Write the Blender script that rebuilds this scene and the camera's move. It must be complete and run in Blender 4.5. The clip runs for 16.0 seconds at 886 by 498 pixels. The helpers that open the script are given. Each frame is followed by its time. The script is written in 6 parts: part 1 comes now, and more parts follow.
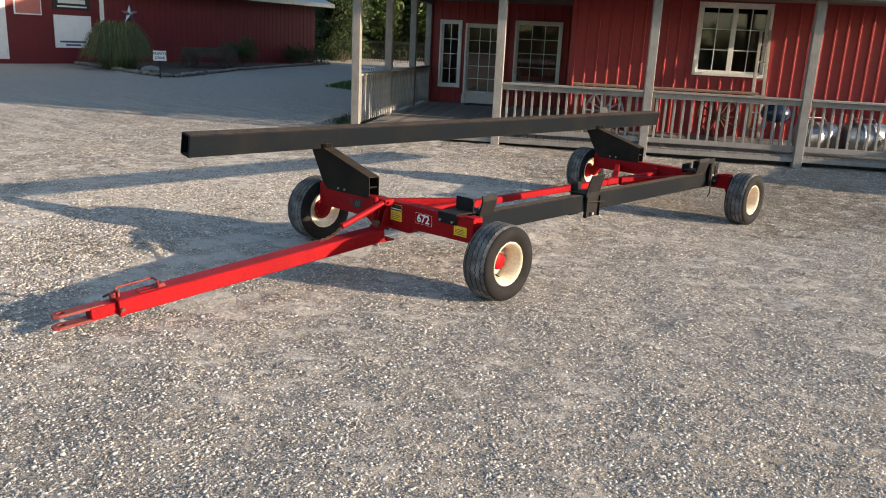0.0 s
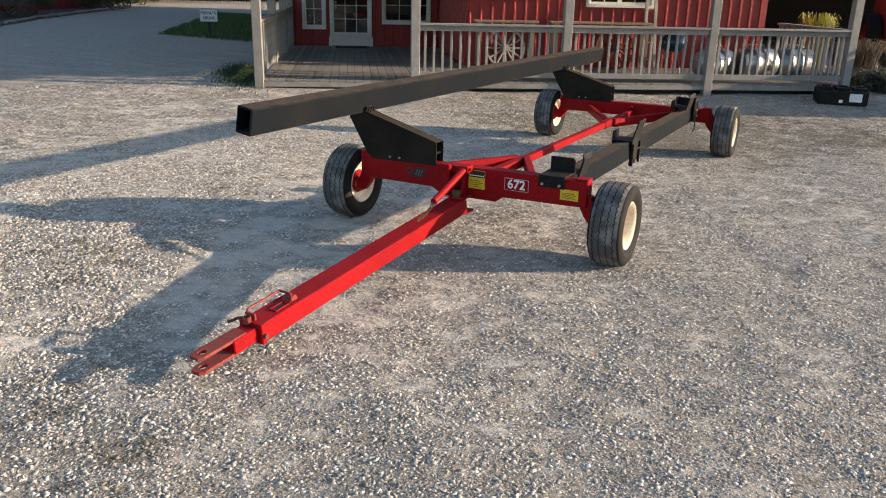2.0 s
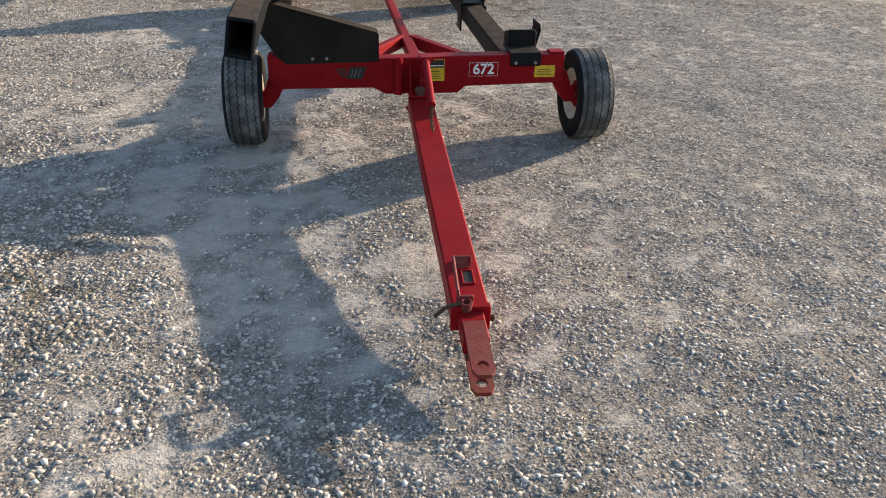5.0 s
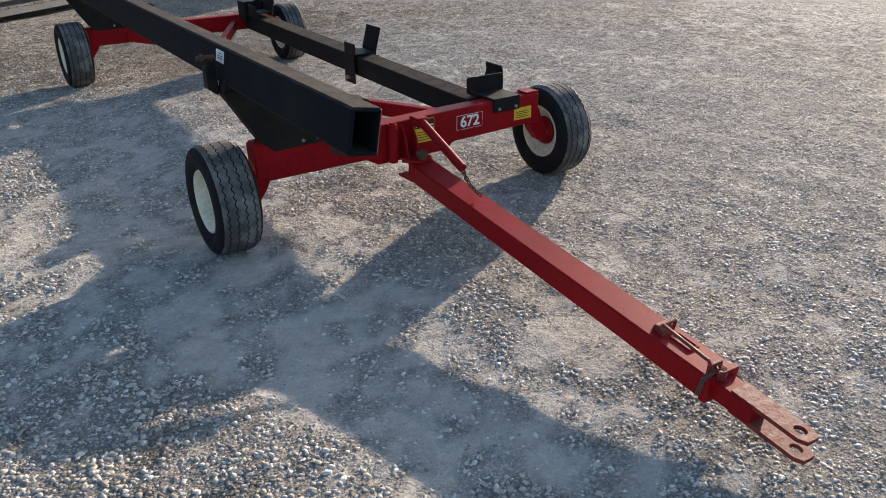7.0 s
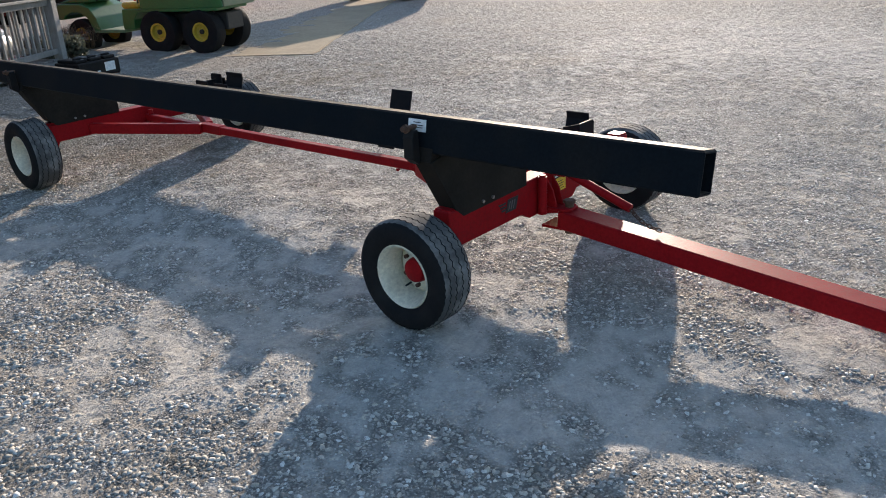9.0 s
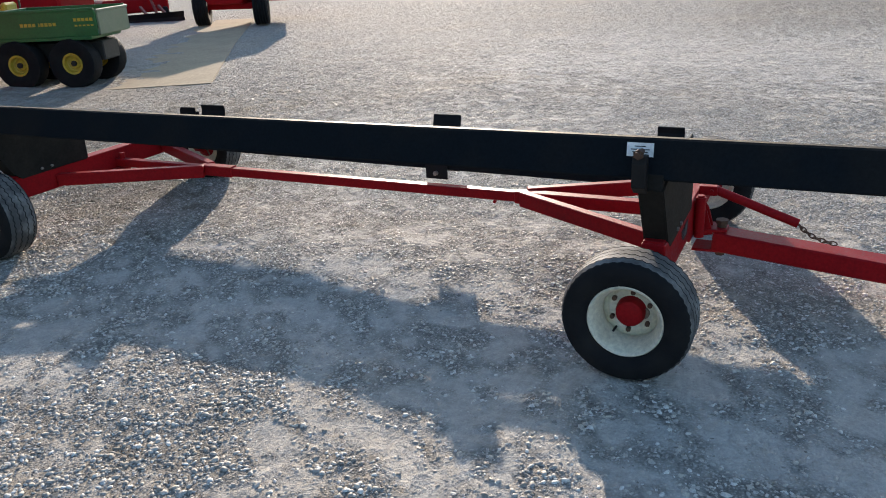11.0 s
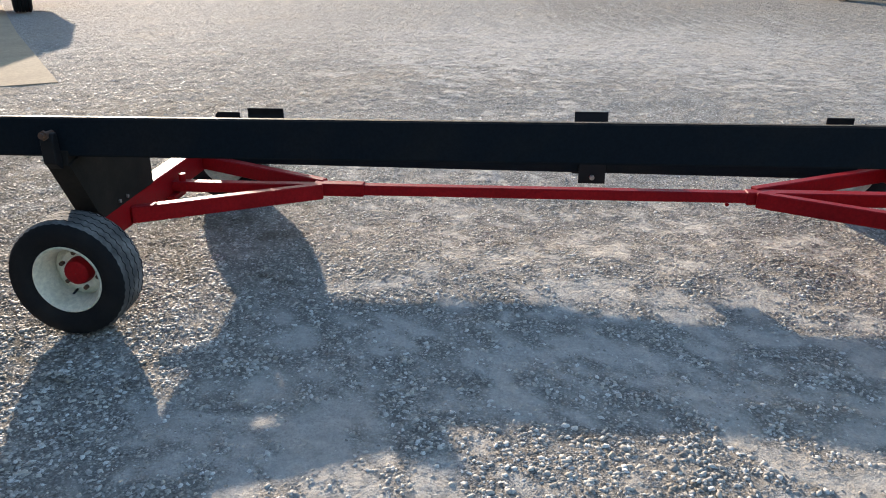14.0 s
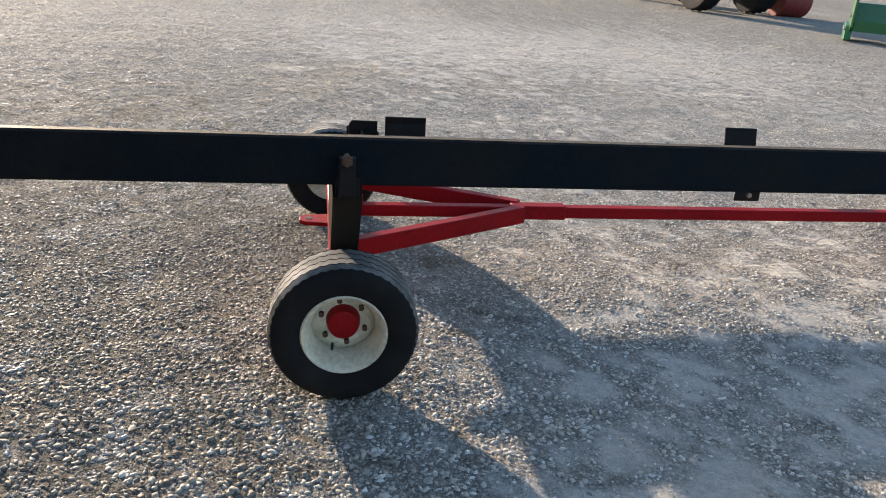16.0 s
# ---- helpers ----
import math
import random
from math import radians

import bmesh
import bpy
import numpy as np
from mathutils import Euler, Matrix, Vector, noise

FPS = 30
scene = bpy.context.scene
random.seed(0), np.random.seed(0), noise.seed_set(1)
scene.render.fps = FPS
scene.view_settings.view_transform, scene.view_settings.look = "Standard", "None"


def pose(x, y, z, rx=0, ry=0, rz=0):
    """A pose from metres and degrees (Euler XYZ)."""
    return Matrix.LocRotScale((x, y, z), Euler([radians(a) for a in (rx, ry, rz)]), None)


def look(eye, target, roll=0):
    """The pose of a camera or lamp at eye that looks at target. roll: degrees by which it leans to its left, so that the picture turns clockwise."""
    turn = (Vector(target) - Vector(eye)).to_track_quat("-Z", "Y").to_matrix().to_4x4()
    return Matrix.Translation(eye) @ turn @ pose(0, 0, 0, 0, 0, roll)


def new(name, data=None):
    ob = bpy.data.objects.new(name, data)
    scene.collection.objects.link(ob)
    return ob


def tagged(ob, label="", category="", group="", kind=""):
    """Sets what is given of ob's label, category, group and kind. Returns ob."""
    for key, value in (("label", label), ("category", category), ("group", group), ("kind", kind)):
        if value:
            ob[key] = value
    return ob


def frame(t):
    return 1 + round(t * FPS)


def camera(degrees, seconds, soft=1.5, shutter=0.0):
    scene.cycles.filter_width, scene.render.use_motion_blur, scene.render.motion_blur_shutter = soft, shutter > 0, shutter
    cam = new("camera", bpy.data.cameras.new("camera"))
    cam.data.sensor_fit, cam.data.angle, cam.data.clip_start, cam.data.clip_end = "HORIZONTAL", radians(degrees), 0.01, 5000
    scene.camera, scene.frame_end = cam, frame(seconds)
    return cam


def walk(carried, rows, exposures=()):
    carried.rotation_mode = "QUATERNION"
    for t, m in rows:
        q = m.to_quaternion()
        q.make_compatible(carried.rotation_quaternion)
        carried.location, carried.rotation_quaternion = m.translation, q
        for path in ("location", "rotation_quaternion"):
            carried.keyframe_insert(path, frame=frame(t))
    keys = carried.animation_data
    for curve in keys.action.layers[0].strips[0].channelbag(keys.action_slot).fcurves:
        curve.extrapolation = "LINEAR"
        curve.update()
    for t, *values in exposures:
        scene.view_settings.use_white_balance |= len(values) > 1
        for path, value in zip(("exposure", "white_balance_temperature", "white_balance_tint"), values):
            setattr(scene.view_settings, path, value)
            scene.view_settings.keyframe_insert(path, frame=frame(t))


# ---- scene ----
cam = camera(58.7, 16.0, soft=1.0)
PATH = [
    (0, (5.007, -4.676, 1.983), (3.685, -3.265, 1.471), 2.8),
    (0.5, (4.438, -4.87, 1.953), (3.205, -3.391, 1.411), 2.6),
    (1, (3.873, -5.163, 1.949), (2.741, -3.618, 1.374), 2.2),
    (1.5, (3.32, -5.397, 1.953), (2.301, -3.788, 1.345), 1.7),
    (2, (2.703, -5.478, 1.968), (1.813, -3.806, 1.326), 1.3),
    (2.5, (2.084, -5.623, 1.979), (1.345, -3.895, 1.296), 1.1),
    (3, (1.474, -5.539, 1.946), (0.904, -3.769, 1.21), 1.0),
    (3.5, (0.887, -5.574, 1.931), (0.504, -3.78, 1.134), 1.0),
    (3.7, (0.659, -5.596, 1.948), (0.355, -3.801, 1.12), 1.2),
    (5.8, (-1.322, -4.797, 1.916), (-0.728, -3.146, 0.957), 0.9),
    (6, (-1.512, -4.699, 1.915), (-0.847, -3.068, 0.968), 0.6),
    (6.5, (-1.967, -4.442, 1.948), (-1.139, -2.866, 1.036), -0.1),
    (7, (-2.314, -4.047, 1.955), (-1.346, -2.528, 1.085), -0.9),
    (7.5, (-2.791, -3.689, 1.952), (-1.7, -2.235, 1.119), -1.6),
    (8, (-3.165, -3.296, 1.958), (-1.962, -1.915, 1.155), -2.3),
    (8.5, (-3.588, -2.931, 1.979), (-2.28, -1.63, 1.206), -2.7),
    (9, (-3.972, -2.603, 2.003), (-2.572, -1.387, 1.253), -3.0),
    (9.5, (-4.16, -2.105, 1.996), (-2.68, -0.979, 1.261), -3.2),
    (10, (-4.431, -1.638, 1.996), (-2.881, -0.604, 1.268), -3.3),
    (10.2, (-4.506, -1.452, 2.0), (-2.931, -0.456, 1.274), -3.2),
    (12.3, (-4.574, 0.62, 1.963), (-2.799, 1.187, 1.235), -3.0),
    (12.5, (-4.614, 0.829, 1.953), (-2.825, 1.347, 1.223), -2.8),
    (13, (-4.672, 1.366, 1.965), (-2.856, 1.76, 1.227), -1.9),
    (13.5, (-4.596, 1.932, 1.967), (-2.761, 2.207, 1.219), -1.1),
    (14, (-4.629, 2.493, 1.95), (-2.783, 2.657, 1.198), -0.1),
    (14.5, (-4.506, 3.091, 1.911), (-2.654, 3.14, 1.157), 0.9),
    (15, (-4.371, 3.713, 1.88), (-2.519, 3.64, 1.129), 2.1),
    (15.5, (-4.272, 4.298, 1.873), (-2.429, 4.098, 1.121), 3.2),
    (16, (-4.074, 4.819, 1.901), (-2.251, 4.494, 1.145), 4.5),
]
walk(cam, [(t, look(eye, target, roll)) for t, eye, target, roll in PATH], exposures=[(0, 1.06, 7050, 12), (3.5, 1.02, 7050, 12), (6, 0.87, 6750, 12.5), (9, 0.90, 6250, 11), (13, 1.08, 6200, 10), (16, 1.21, 6600, 11)])

# ---- world, sun and exposure ----
SUN_AZ, SUN_EL = 27.0, 12.8
world = bpy.data.worlds.new("world")
scene.world = world
world.use_nodes = True
wn = world.node_tree
sky = wn.nodes.new("ShaderNodeTexSky")
sky.sky_type, sky.sun_disc = "NISHITA", False
sky.sun_elevation, sky.sun_rotation = radians(SUN_EL), radians(90 - SUN_AZ)
sky.air_density, sky.dust_density, sky.ozone_density = 1.0, 0.8, 1.9
wn.links.new(sky.outputs[0], wn.nodes["Background"].inputs[0])
wn.nodes["Background"].inputs[1].default_value = 0.15
sun = new("sun", bpy.data.lights.new("sun", "SUN"))
sun.data.energy, sun.data.angle, sun.data.color = 4.9, radians(0.6), (1.0, 0.835, 0.665)
sun_way = Vector((math.cos(radians(SUN_AZ)) * math.cos(radians(SUN_EL)), math.sin(radians(SUN_AZ)) * math.cos(radians(SUN_EL)), math.sin(radians(SUN_EL))))
sun.matrix_world = look(sun_way * 60, (0, 0, 0))


# ---- materials ----
def ramp(nodes, stops):
    r = nodes.new("ShaderNodeValToRGB")
    while len(r.color_ramp.elements) < len(stops):
        r.color_ramp.elements.new(0.5)
    for e, (p, c) in zip(r.color_ramp.elements, stops):
        e.position, e.color = p, (*c, 1) if len(c) == 3 else c
    return r


def noise_tex(nodes, links, coord, scale, detail=4.0, rough=0.6, stretch=None):
    t = nodes.new("ShaderNodeTexNoise")
    t.inputs["Scale"].default_value, t.inputs["Detail"].default_value, t.inputs["Roughness"].default_value = scale, detail, rough
    if stretch:
        m = nodes.new("ShaderNodeMapping")
        m.inputs["Scale"].default_value = stretch
        links.new(coord, m.inputs[0])
        coord = m.outputs[0]
    links.new(coord, t.inputs["Vector"])
    return t.outputs[0]


def mixed(nodes, links, a, b, f, mode="MIX"):
    m = nodes.new("ShaderNodeMix")
    m.data_type, m.blend_type = "RGBA", mode
    for sock, v in ((m.inputs[0], f), (m.inputs[6], a), (m.inputs[7], b)):
        if isinstance(v, (int, float)):
            sock.default_value = v
        elif isinstance(v, tuple):
            sock.default_value = (*v, 1)
        else:
            links.new(v, sock)
    return m.outputs[2]


def ranged(nodes, links, v, a, b, c=0.0, d=1.0):
    m = nodes.new("ShaderNodeMapRange")
    for i, x in enumerate((a, b, c, d)):
        m.inputs[i + 1].default_value = x
    links.new(v, m.inputs[0])
    return m.outputs[0]


def material(name, base, dirt=None, rough=0.6, metal=0.0, grain=30.0, big=2.5, amount=0.5, bump=0.15, relief=80.0, vary=0.0, up_dust=None, stretch=None, coat=0.0, spec=0.5, ior=1.5, sheen=0.0):
    """Paint, wood or rubber: a base colour with grain, patches of a second colour, dust that lies on faces turned up, and fine relief."""
    mat = bpy.data.materials.new(name)
    mat.use_nodes = True
    n, l = mat.node_tree.nodes, mat.node_tree.links
    bsdf = n["Principled BSDF"]
    co = n.new("ShaderNodeTexCoord").outputs["Object"]
    dirt = dirt or tuple(c * 0.6 for c in base)
    fine = noise_tex(n, l, co, grain, 5, 0.65, stretch)
    wide = noise_tex(n, l, co, big, 4, 0.6)
    col = mixed(n, l, base, dirt, ranged(n, l, wide, 0.45, 0.75, 0, amount))
    shade = ranged(n, l, fine, 0.3, 0.7, 0.78, 1.16)
    c2 = n.new("ShaderNodeHueSaturation")
    l.new(col, c2.inputs["Color"])
    l.new(shade, c2.inputs["Value"])
    col = c2.outputs[0]
    if vary:
        info = n.new("ShaderNodeObjectInfo")
        h = n.new("ShaderNodeHueSaturation")
        l.new(col, h.inputs["Color"])
        l.new(ranged(n, l, info.outputs["Random"], 0, 1, 1 - vary, 1 + vary), h.inputs["Value"])
        col = h.outputs[0]
    if up_dust:
        geo = n.new("ShaderNodeNewGeometry")
        sep = n.new("ShaderNodeSeparateXYZ")
        l.new(geo.outputs["Normal"], sep.inputs[0])
        up = ranged(n, l, sep.outputs[2], 0.3, 1.0, 0, up_dust[1])
        mul = n.new("ShaderNodeMath")
        mul.operation = "MULTIPLY"
        l.new(up, mul.inputs[0])
        l.new(ranged(n, l, noise_tex(n, l, co, 9, 6, 0.7), 0.35, 0.6), mul.inputs[1])
        col = mixed(n, l, col, up_dust[0], mul.outputs[0])
    l.new(col, bsdf.inputs["Base Color"])
    l.new(ranged(n, l, fine, 0.3, 0.7, max(0.02, rough - 0.1), min(1, rough + 0.12)), bsdf.inputs["Roughness"])
    bsdf.inputs["Metallic"].default_value = metal
    bsdf.inputs["Coat Weight"].default_value = coat
    bsdf.inputs["Specular IOR Level"].default_value = spec
    bsdf.inputs["IOR"].default_value = ior
    # fine dust that shows at a glancing angle
    bsdf.inputs["Sheen Weight"].default_value = sheen
    bsdf.inputs["Sheen Roughness"].default_value = 0.4
    bsdf.inputs["Sheen Tint"].default_value = (0.85, 0.66, 0.48, 1)
    if bump:
        b = n.new("ShaderNodeBump")
        b.inputs["Strength"].default_value, b.inputs["Distance"].default_value = bump, 0.01
        l.new(noise_tex(n, l, co, relief, 3, 0.6, stretch), b.inputs["Height"])
        l.new(b.outputs[0], bsdf.inputs["Normal"])
    return mat


def plain(name, base, rough=0.5, metal=0.0):
    return material(name, base, rough=rough, metal=metal, amount=0.25, bump=0.05)


def gravel_material():
    mat = bpy.data.materials.new("gravel ground")
    mat.use_nodes = True
    n, l = mat.node_tree.nodes, mat.node_tree.links
    bsdf = n["Principled BSDF"]
    co = n.new("ShaderNodeTexCoord").outputs["Object"]
    stone = n.new("ShaderNodeTexVoronoi")
    stone.inputs["Scale"].default_value = 72
    small = n.new("ShaderNodeTexVoronoi")
    small.inputs["Scale"].default_value = 165
    warp = n.new("ShaderNodeMix")
    warp.data_type = "VECTOR"
    warp.inputs[0].default_value = 0.012
    wob = n.new("ShaderNodeTexNoise")
    wob.inputs["Scale"].default_value = 40
    l.new(co, wob.inputs["Vector"])
    l.new(co, warp.inputs[4])
    l.new(wob.outputs["Color"], warp.inputs[5])
    l.new(warp.outputs[1], stone.inputs["Vector"])
    l.new(warp.outputs[1], small.inputs["Vector"])
    clod = n.new("ShaderNodeTexVoronoi")
    clod.inputs["Scale"].default_value = 19
    l.new(warp.outputs[1], clod.inputs["Vector"])
    sep = n.new("ShaderNodeSeparateColor")
    l.new(stone.outputs["Color"], sep.inputs[0])
    tint = ramp(n, [(0.0, (0.37, 0.34, 0.30)), (0.3, (0.45, 0.415, 0.365)), (0.6, (0.52, 0.485, 0.43)), (0.85, (0.48, 0.42, 0.345)), (1.0, (0.62, 0.585, 0.525))])
    l.new(sep.outputs[0], tint.inputs[0])
    # gaps between the stones: fines, darkened further to stand in for shade
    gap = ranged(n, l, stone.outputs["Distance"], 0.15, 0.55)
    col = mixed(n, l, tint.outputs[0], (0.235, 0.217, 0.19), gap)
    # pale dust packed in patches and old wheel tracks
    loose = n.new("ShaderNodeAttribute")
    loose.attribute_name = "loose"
    mess = n.new("ShaderNodeMath")
    mess.operation = "MULTIPLY_ADD"
    l.new(noise_tex(n, l, co, 14, 6, 0.7), mess.inputs[0])
    mess.inputs[1].default_value = 0.5
    l.new(loose.outputs["Fac"], mess.inputs[2])
    patch = mess.outputs[0]
    dusty = ranged(n, l, patch, 0.50, 1.0, 0.85, 0.1)
    col = mixed(n, l, col, mixed(n, l, (0.51, 0.478, 0.428), (0.60, 0.565, 0.51), ranged(n, l, noise_tex(n, l, co, 45, 5, 0.7), 0.35, 0.65)), dusty)
    tan = ranged(n, l, noise_tex(n, l, co, 0.33, 4, 0.6), 0.5, 0.72, 0, 0.35)
    col = mixed(n, l, col, (0.44, 0.37, 0.28), tan)
    # darker tone where looseness passes 1.08
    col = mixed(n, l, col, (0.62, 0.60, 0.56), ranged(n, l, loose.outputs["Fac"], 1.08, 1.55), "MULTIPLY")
    streak = n.new("ShaderNodeHueSaturation")
    l.new(col, streak.inputs["Color"])
    l.new(ranged(n, l, noise_tex(n, l, co, 11, 9, 0.78), 0.3, 0.7, 0.76, 1.24), streak.inputs["Value"])
    col = streak.outputs[0]
    l.new(col, bsdf.inputs["Base Color"])
    bsdf.inputs["Roughness"].default_value = 0.92
    bsdf.inputs["Specular IOR Level"].default_value = 0.04
    bsdf.inputs["Diffuse Roughness"].default_value = 0.05
    # each stone lies at its own slant, singly and in clods
    tilt = None
    for vec, amount in ((stone.outputs["Color"], 1.25), (small.outputs["Color"], 0.8), (clod.outputs["Color"], 1.0)):
        off = n.new("ShaderNodeVectorMath")
        off.operation = "MULTIPLY_ADD"
        l.new(vec, off.inputs[0])
        off.inputs[1].default_value = (amount, amount, 0)
        off.inputs[2].default_value = (-amount / 2, -amount / 2, 0)
        if tilt:
            both = n.new("ShaderNodeVectorMath")
            l.new(tilt, both.inputs[0])
            l.new(off.outputs[0], both.inputs[1])
            tilt = both.outputs[0]
        else:
            tilt = off.outputs[0]
    lean = n.new("ShaderNodeVectorMath")
    lean.operation = "SCALE"
    l.new(tilt, lean.inputs[0])
    l.new(ranged(n, l, patch, 0.45, 0.95, 0.30, 1.0), lean.inputs["Scale"])
    face = n.new("ShaderNodeVectorMath")
    l.new(n.new("ShaderNodeNewGeometry").outputs["Normal"], face.inputs[0])
    l.new(lean.outputs[0], face.inputs[1])
    unit = n.new("ShaderNodeVectorMath")
    unit.operation = "NORMALIZE"
    l.new(face.outputs[0], unit.inputs[0])
    hgt = n.new("ShaderNodeMath")
    hgt.operation = "MULTIPLY"
    inv = ranged(n, l, stone.outputs["Distance"], 0.0, 0.8, 1.0, 0.0)
    l.new(inv, hgt.inputs[0])
    l.new(ranged(n, l, patch, 0.5, 1.0, 0.35, 1.0), hgt.inputs[1])
    add = n.new("ShaderNodeMath")
    add.operation = "MULTIPLY_ADD"
    l.new(ranged(n, l, small.outputs["Distance"], 0.0, 0.8, 1.0, 0.0), add.inputs[0])
    add.inputs[1].default_value = 0.3
    l.new(hgt.outputs[0], add.inputs[2])
    b = n.new("ShaderNodeBump")
    b.inputs["Strength"].default_value, b.inputs["Distance"].default_value = 0.6, 0.010
    l.new(unit.outputs[0], b.inputs["Normal"])
    l.new(add.outputs[0], b.inputs["Height"])
    # clods and ruts a hand wide
    c = n.new("ShaderNodeBump")
    c.inputs["Strength"].default_value, c.inputs["Distance"].default_value = 1.0, 0.05
    l.new(noise_tex(n, l, co, 9, 7, 0.68), c.inputs["Height"])
    l.new(b.outputs[0], c.inputs["Normal"])
    l.new(c.outputs[0], bsdf.inputs["Normal"])
    return mat


def pebble_material():
    mat = bpy.data.materials.new("limestone chips")
    mat.use_nodes = True
    n, l = mat.node_tree.nodes, mat.node_tree.links
    bsdf = n["Principled BSDF"]
    geo = n.new("ShaderNodeNewGeometry")
    co = n.new("ShaderNodeTexCoord").outputs["Object"]
    tint = ramp(n, [(0.0, (0.26, 0.235, 0.20)), (0.15, (0.39, 0.36, 0.315)), (0.45, (0.54, 0.50, 0.44)), (0.72, (0.58, 0.515, 0.42)), (0.86, (0.67, 0.635, 0.57)), (1.0, (0.80, 0.765, 0.70))])
    l.new(geo.outputs["Random Per Island"], tint.inputs[0])
    # stone is darker where looseness passes 1.08
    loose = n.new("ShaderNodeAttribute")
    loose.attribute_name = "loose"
    toned = mixed(n, l, tint.outputs[0], (0.62, 0.60, 0.56), ranged(n, l, loose.outputs["Fac"], 1.08, 1.55), "MULTIPLY")
    h = n.new("ShaderNodeHueSaturation")
    l.new(toned, h.inputs["Color"])
    l.new(ranged(n, l, noise_tex(n, l, co, 160, 3, 0.6), 0.3, 0.7, 0.8, 1.15), h.inputs["Value"])
    l.new(h.outputs[0], bsdf.inputs["Base Color"])
    bsdf.inputs["Roughness"].default_value = 0.6
    bsdf.inputs["Specular IOR Level"].default_value = 0.1
    return mat


M_gravel, M_pebble = gravel_material(), pebble_material()
DUST = (0.42, 0.38, 0.33)
M_red = material("red enamel", (0.285, 0.0075, 0.0105), (0.19, 0.006, 0.0085), rough=0.46, grain=55, amount=0.7, bump=0.06, up_dust=((0.34, 0.06, 0.065), 0.1), spec=0.2, ior=1.28)
M_redworn = material("worn red paint over rust", (0.20, 0.013, 0.011), (0.17, 0.055, 0.03), rough=0.65, grain=40, big=12, amount=0.9, bump=0.2, up_dust=((0.24, 0.10, 0.07), 0.2))
M_black = material("black enamel", (0.0080, 0.0110, 0.0145), (0.018, 0.017, 0.016), rough=0.55, grain=60, big=1.8, amount=0.8, bump=0.04, up_dust=((0.085, 0.062, 0.046), 0.5), spec=0.35, ior=1.11, sheen=0.05)
# brown in the base stands for light bounced off the ground; tops carry dust
M_arm = material("black plate with bounce brown", (0.021, 0.0185, 0.016), (0.040, 0.033, 0.026), rough=0.6, grain=50, big=2.2, amount=0.9, bump=0.06, up_dust=((0.06, 0.046, 0.036), 0.3), spec=0.3, ior=1.1, sheen=0.04)
M_blackm = material("black bracket paint", (0.012, 0.012, 0.013), (0.03, 0.025, 0.02), rough=0.6, amount=0.8, bump=0.08, up_dust=((0.10, 0.08, 0.06), 0.3), spec=0.12)
M_rubber = material("dusty tyre rubber", (0.009, 0.009, 0.010), (0.020, 0.0185, 0.017), rough=0.8, grain=45, big=5, amount=0.9, bump=0.2, spec=0.2)
M_tread = material("dusty tread ribs", (0.07, 0.068, 0.066), (0.32, 0.308, 0.29), rough=0.9, grain=60, big=6, amount=0.9, bump=0.35)
M_rim = material("cream wheel enamel", (0.72, 0.67, 0.52), (0.50, 0.44, 0.32), rough=0.45, grain=50, big=7, amount=0.6, bump=0.05)
M_steel = material("dull steel", (0.32, 0.30, 0.28), (0.20, 0.13, 0.08), rough=0.5, metal=0.8, amount=0.8, bump=0.1)
M_rust = material("rusty steel", (0.095, 0.048, 0.028), (0.05, 0.025, 0.016), rough=0.85, amount=0.9, bump=0.3)
M_yellow = plain("yellow decal", (0.72, 0.47, 0.02), 0.5)
M_white = plain("white decal", (0.78, 0.78, 0.76), 0.5)
M_ink = plain("black ink", (0.015, 0.015, 0.015), 0.6)


# ---- mesh helpers ----
def part(name, bm, mat, parent=None, label="", smooth=False):
    me = bpy.data.meshes.new(name)
    bm.normal_update()
    bm.to_mesh(me)
    bm.free()
    if smooth:
        me.shade_smooth()
        if smooth is not True:
            me.set_sharp_from_angle(angle=radians(smooth))
    me.materials.append(mat)
    ob = new(name, me)
    if parent:
        ob.parent = parent
    if label:
        tagged(ob, label)
    return ob


def thing(name, label, category, at=(0, 0, 0), rz=0.0, group=""):
    e = new(name)
    e.empty_display_size = 0.2
    e.matrix_world = pose(*at, 0, 0, rz)
    return tagged(e, label, category, group)


def box(bm, x0, x1, y0, y1, z0, z1, bev=0.0, m=None):
    g = bmesh.ops.create_cube(bm, size=1)
    vs = g["verts"]
    for v in vs:
        v.co = Vector(((x0 + x1) / 2 + v.co.x * (x1 - x0), (y0 + y1) / 2 + v.co.y * (y1 - y0), (z0 + z1) / 2 + v.co.z * (z1 - z0)))
    if bev:
        es = list({e for v in vs for e in v.link_edges})
        r = bmesh.ops.bevel(bm, geom=es, offset=bev, segments=1, affect="EDGES", profile=0.5)
        vs = list({v for f in r["faces"] for v in f.verts} | {v for v in vs if v.is_valid})
    if m:
        bmesh.ops.transform(bm, matrix=m, verts=vs)
    return vs


def along(p0, p1, roll=0.0):
    """A frame at p0 whose y runs to p1, x level."""
    p0, p1 = Vector(p0), Vector(p1)
    y = (p1 - p0).normalized()
    ref = Vector((0, 0, 1)) if abs(y.z) < 0.95 else Vector((1, 0, 0))
    x = y.cross(ref).normalized()
    z = x.cross(y)
    m = Matrix((x, y, z)).transposed().to_4x4()
    m.translation = p0
    return m @ Matrix.Rotation(radians(roll), 4, "Y")


def bar(bm, p0, p1, w, h, roll=0.0, bev=0.004):
    d = (Vector(p1) - Vector(p0)).length
    return box(bm, -w / 2, w / 2, 0, d, -h / 2, h / 2, bev, along(p0, p1, roll))


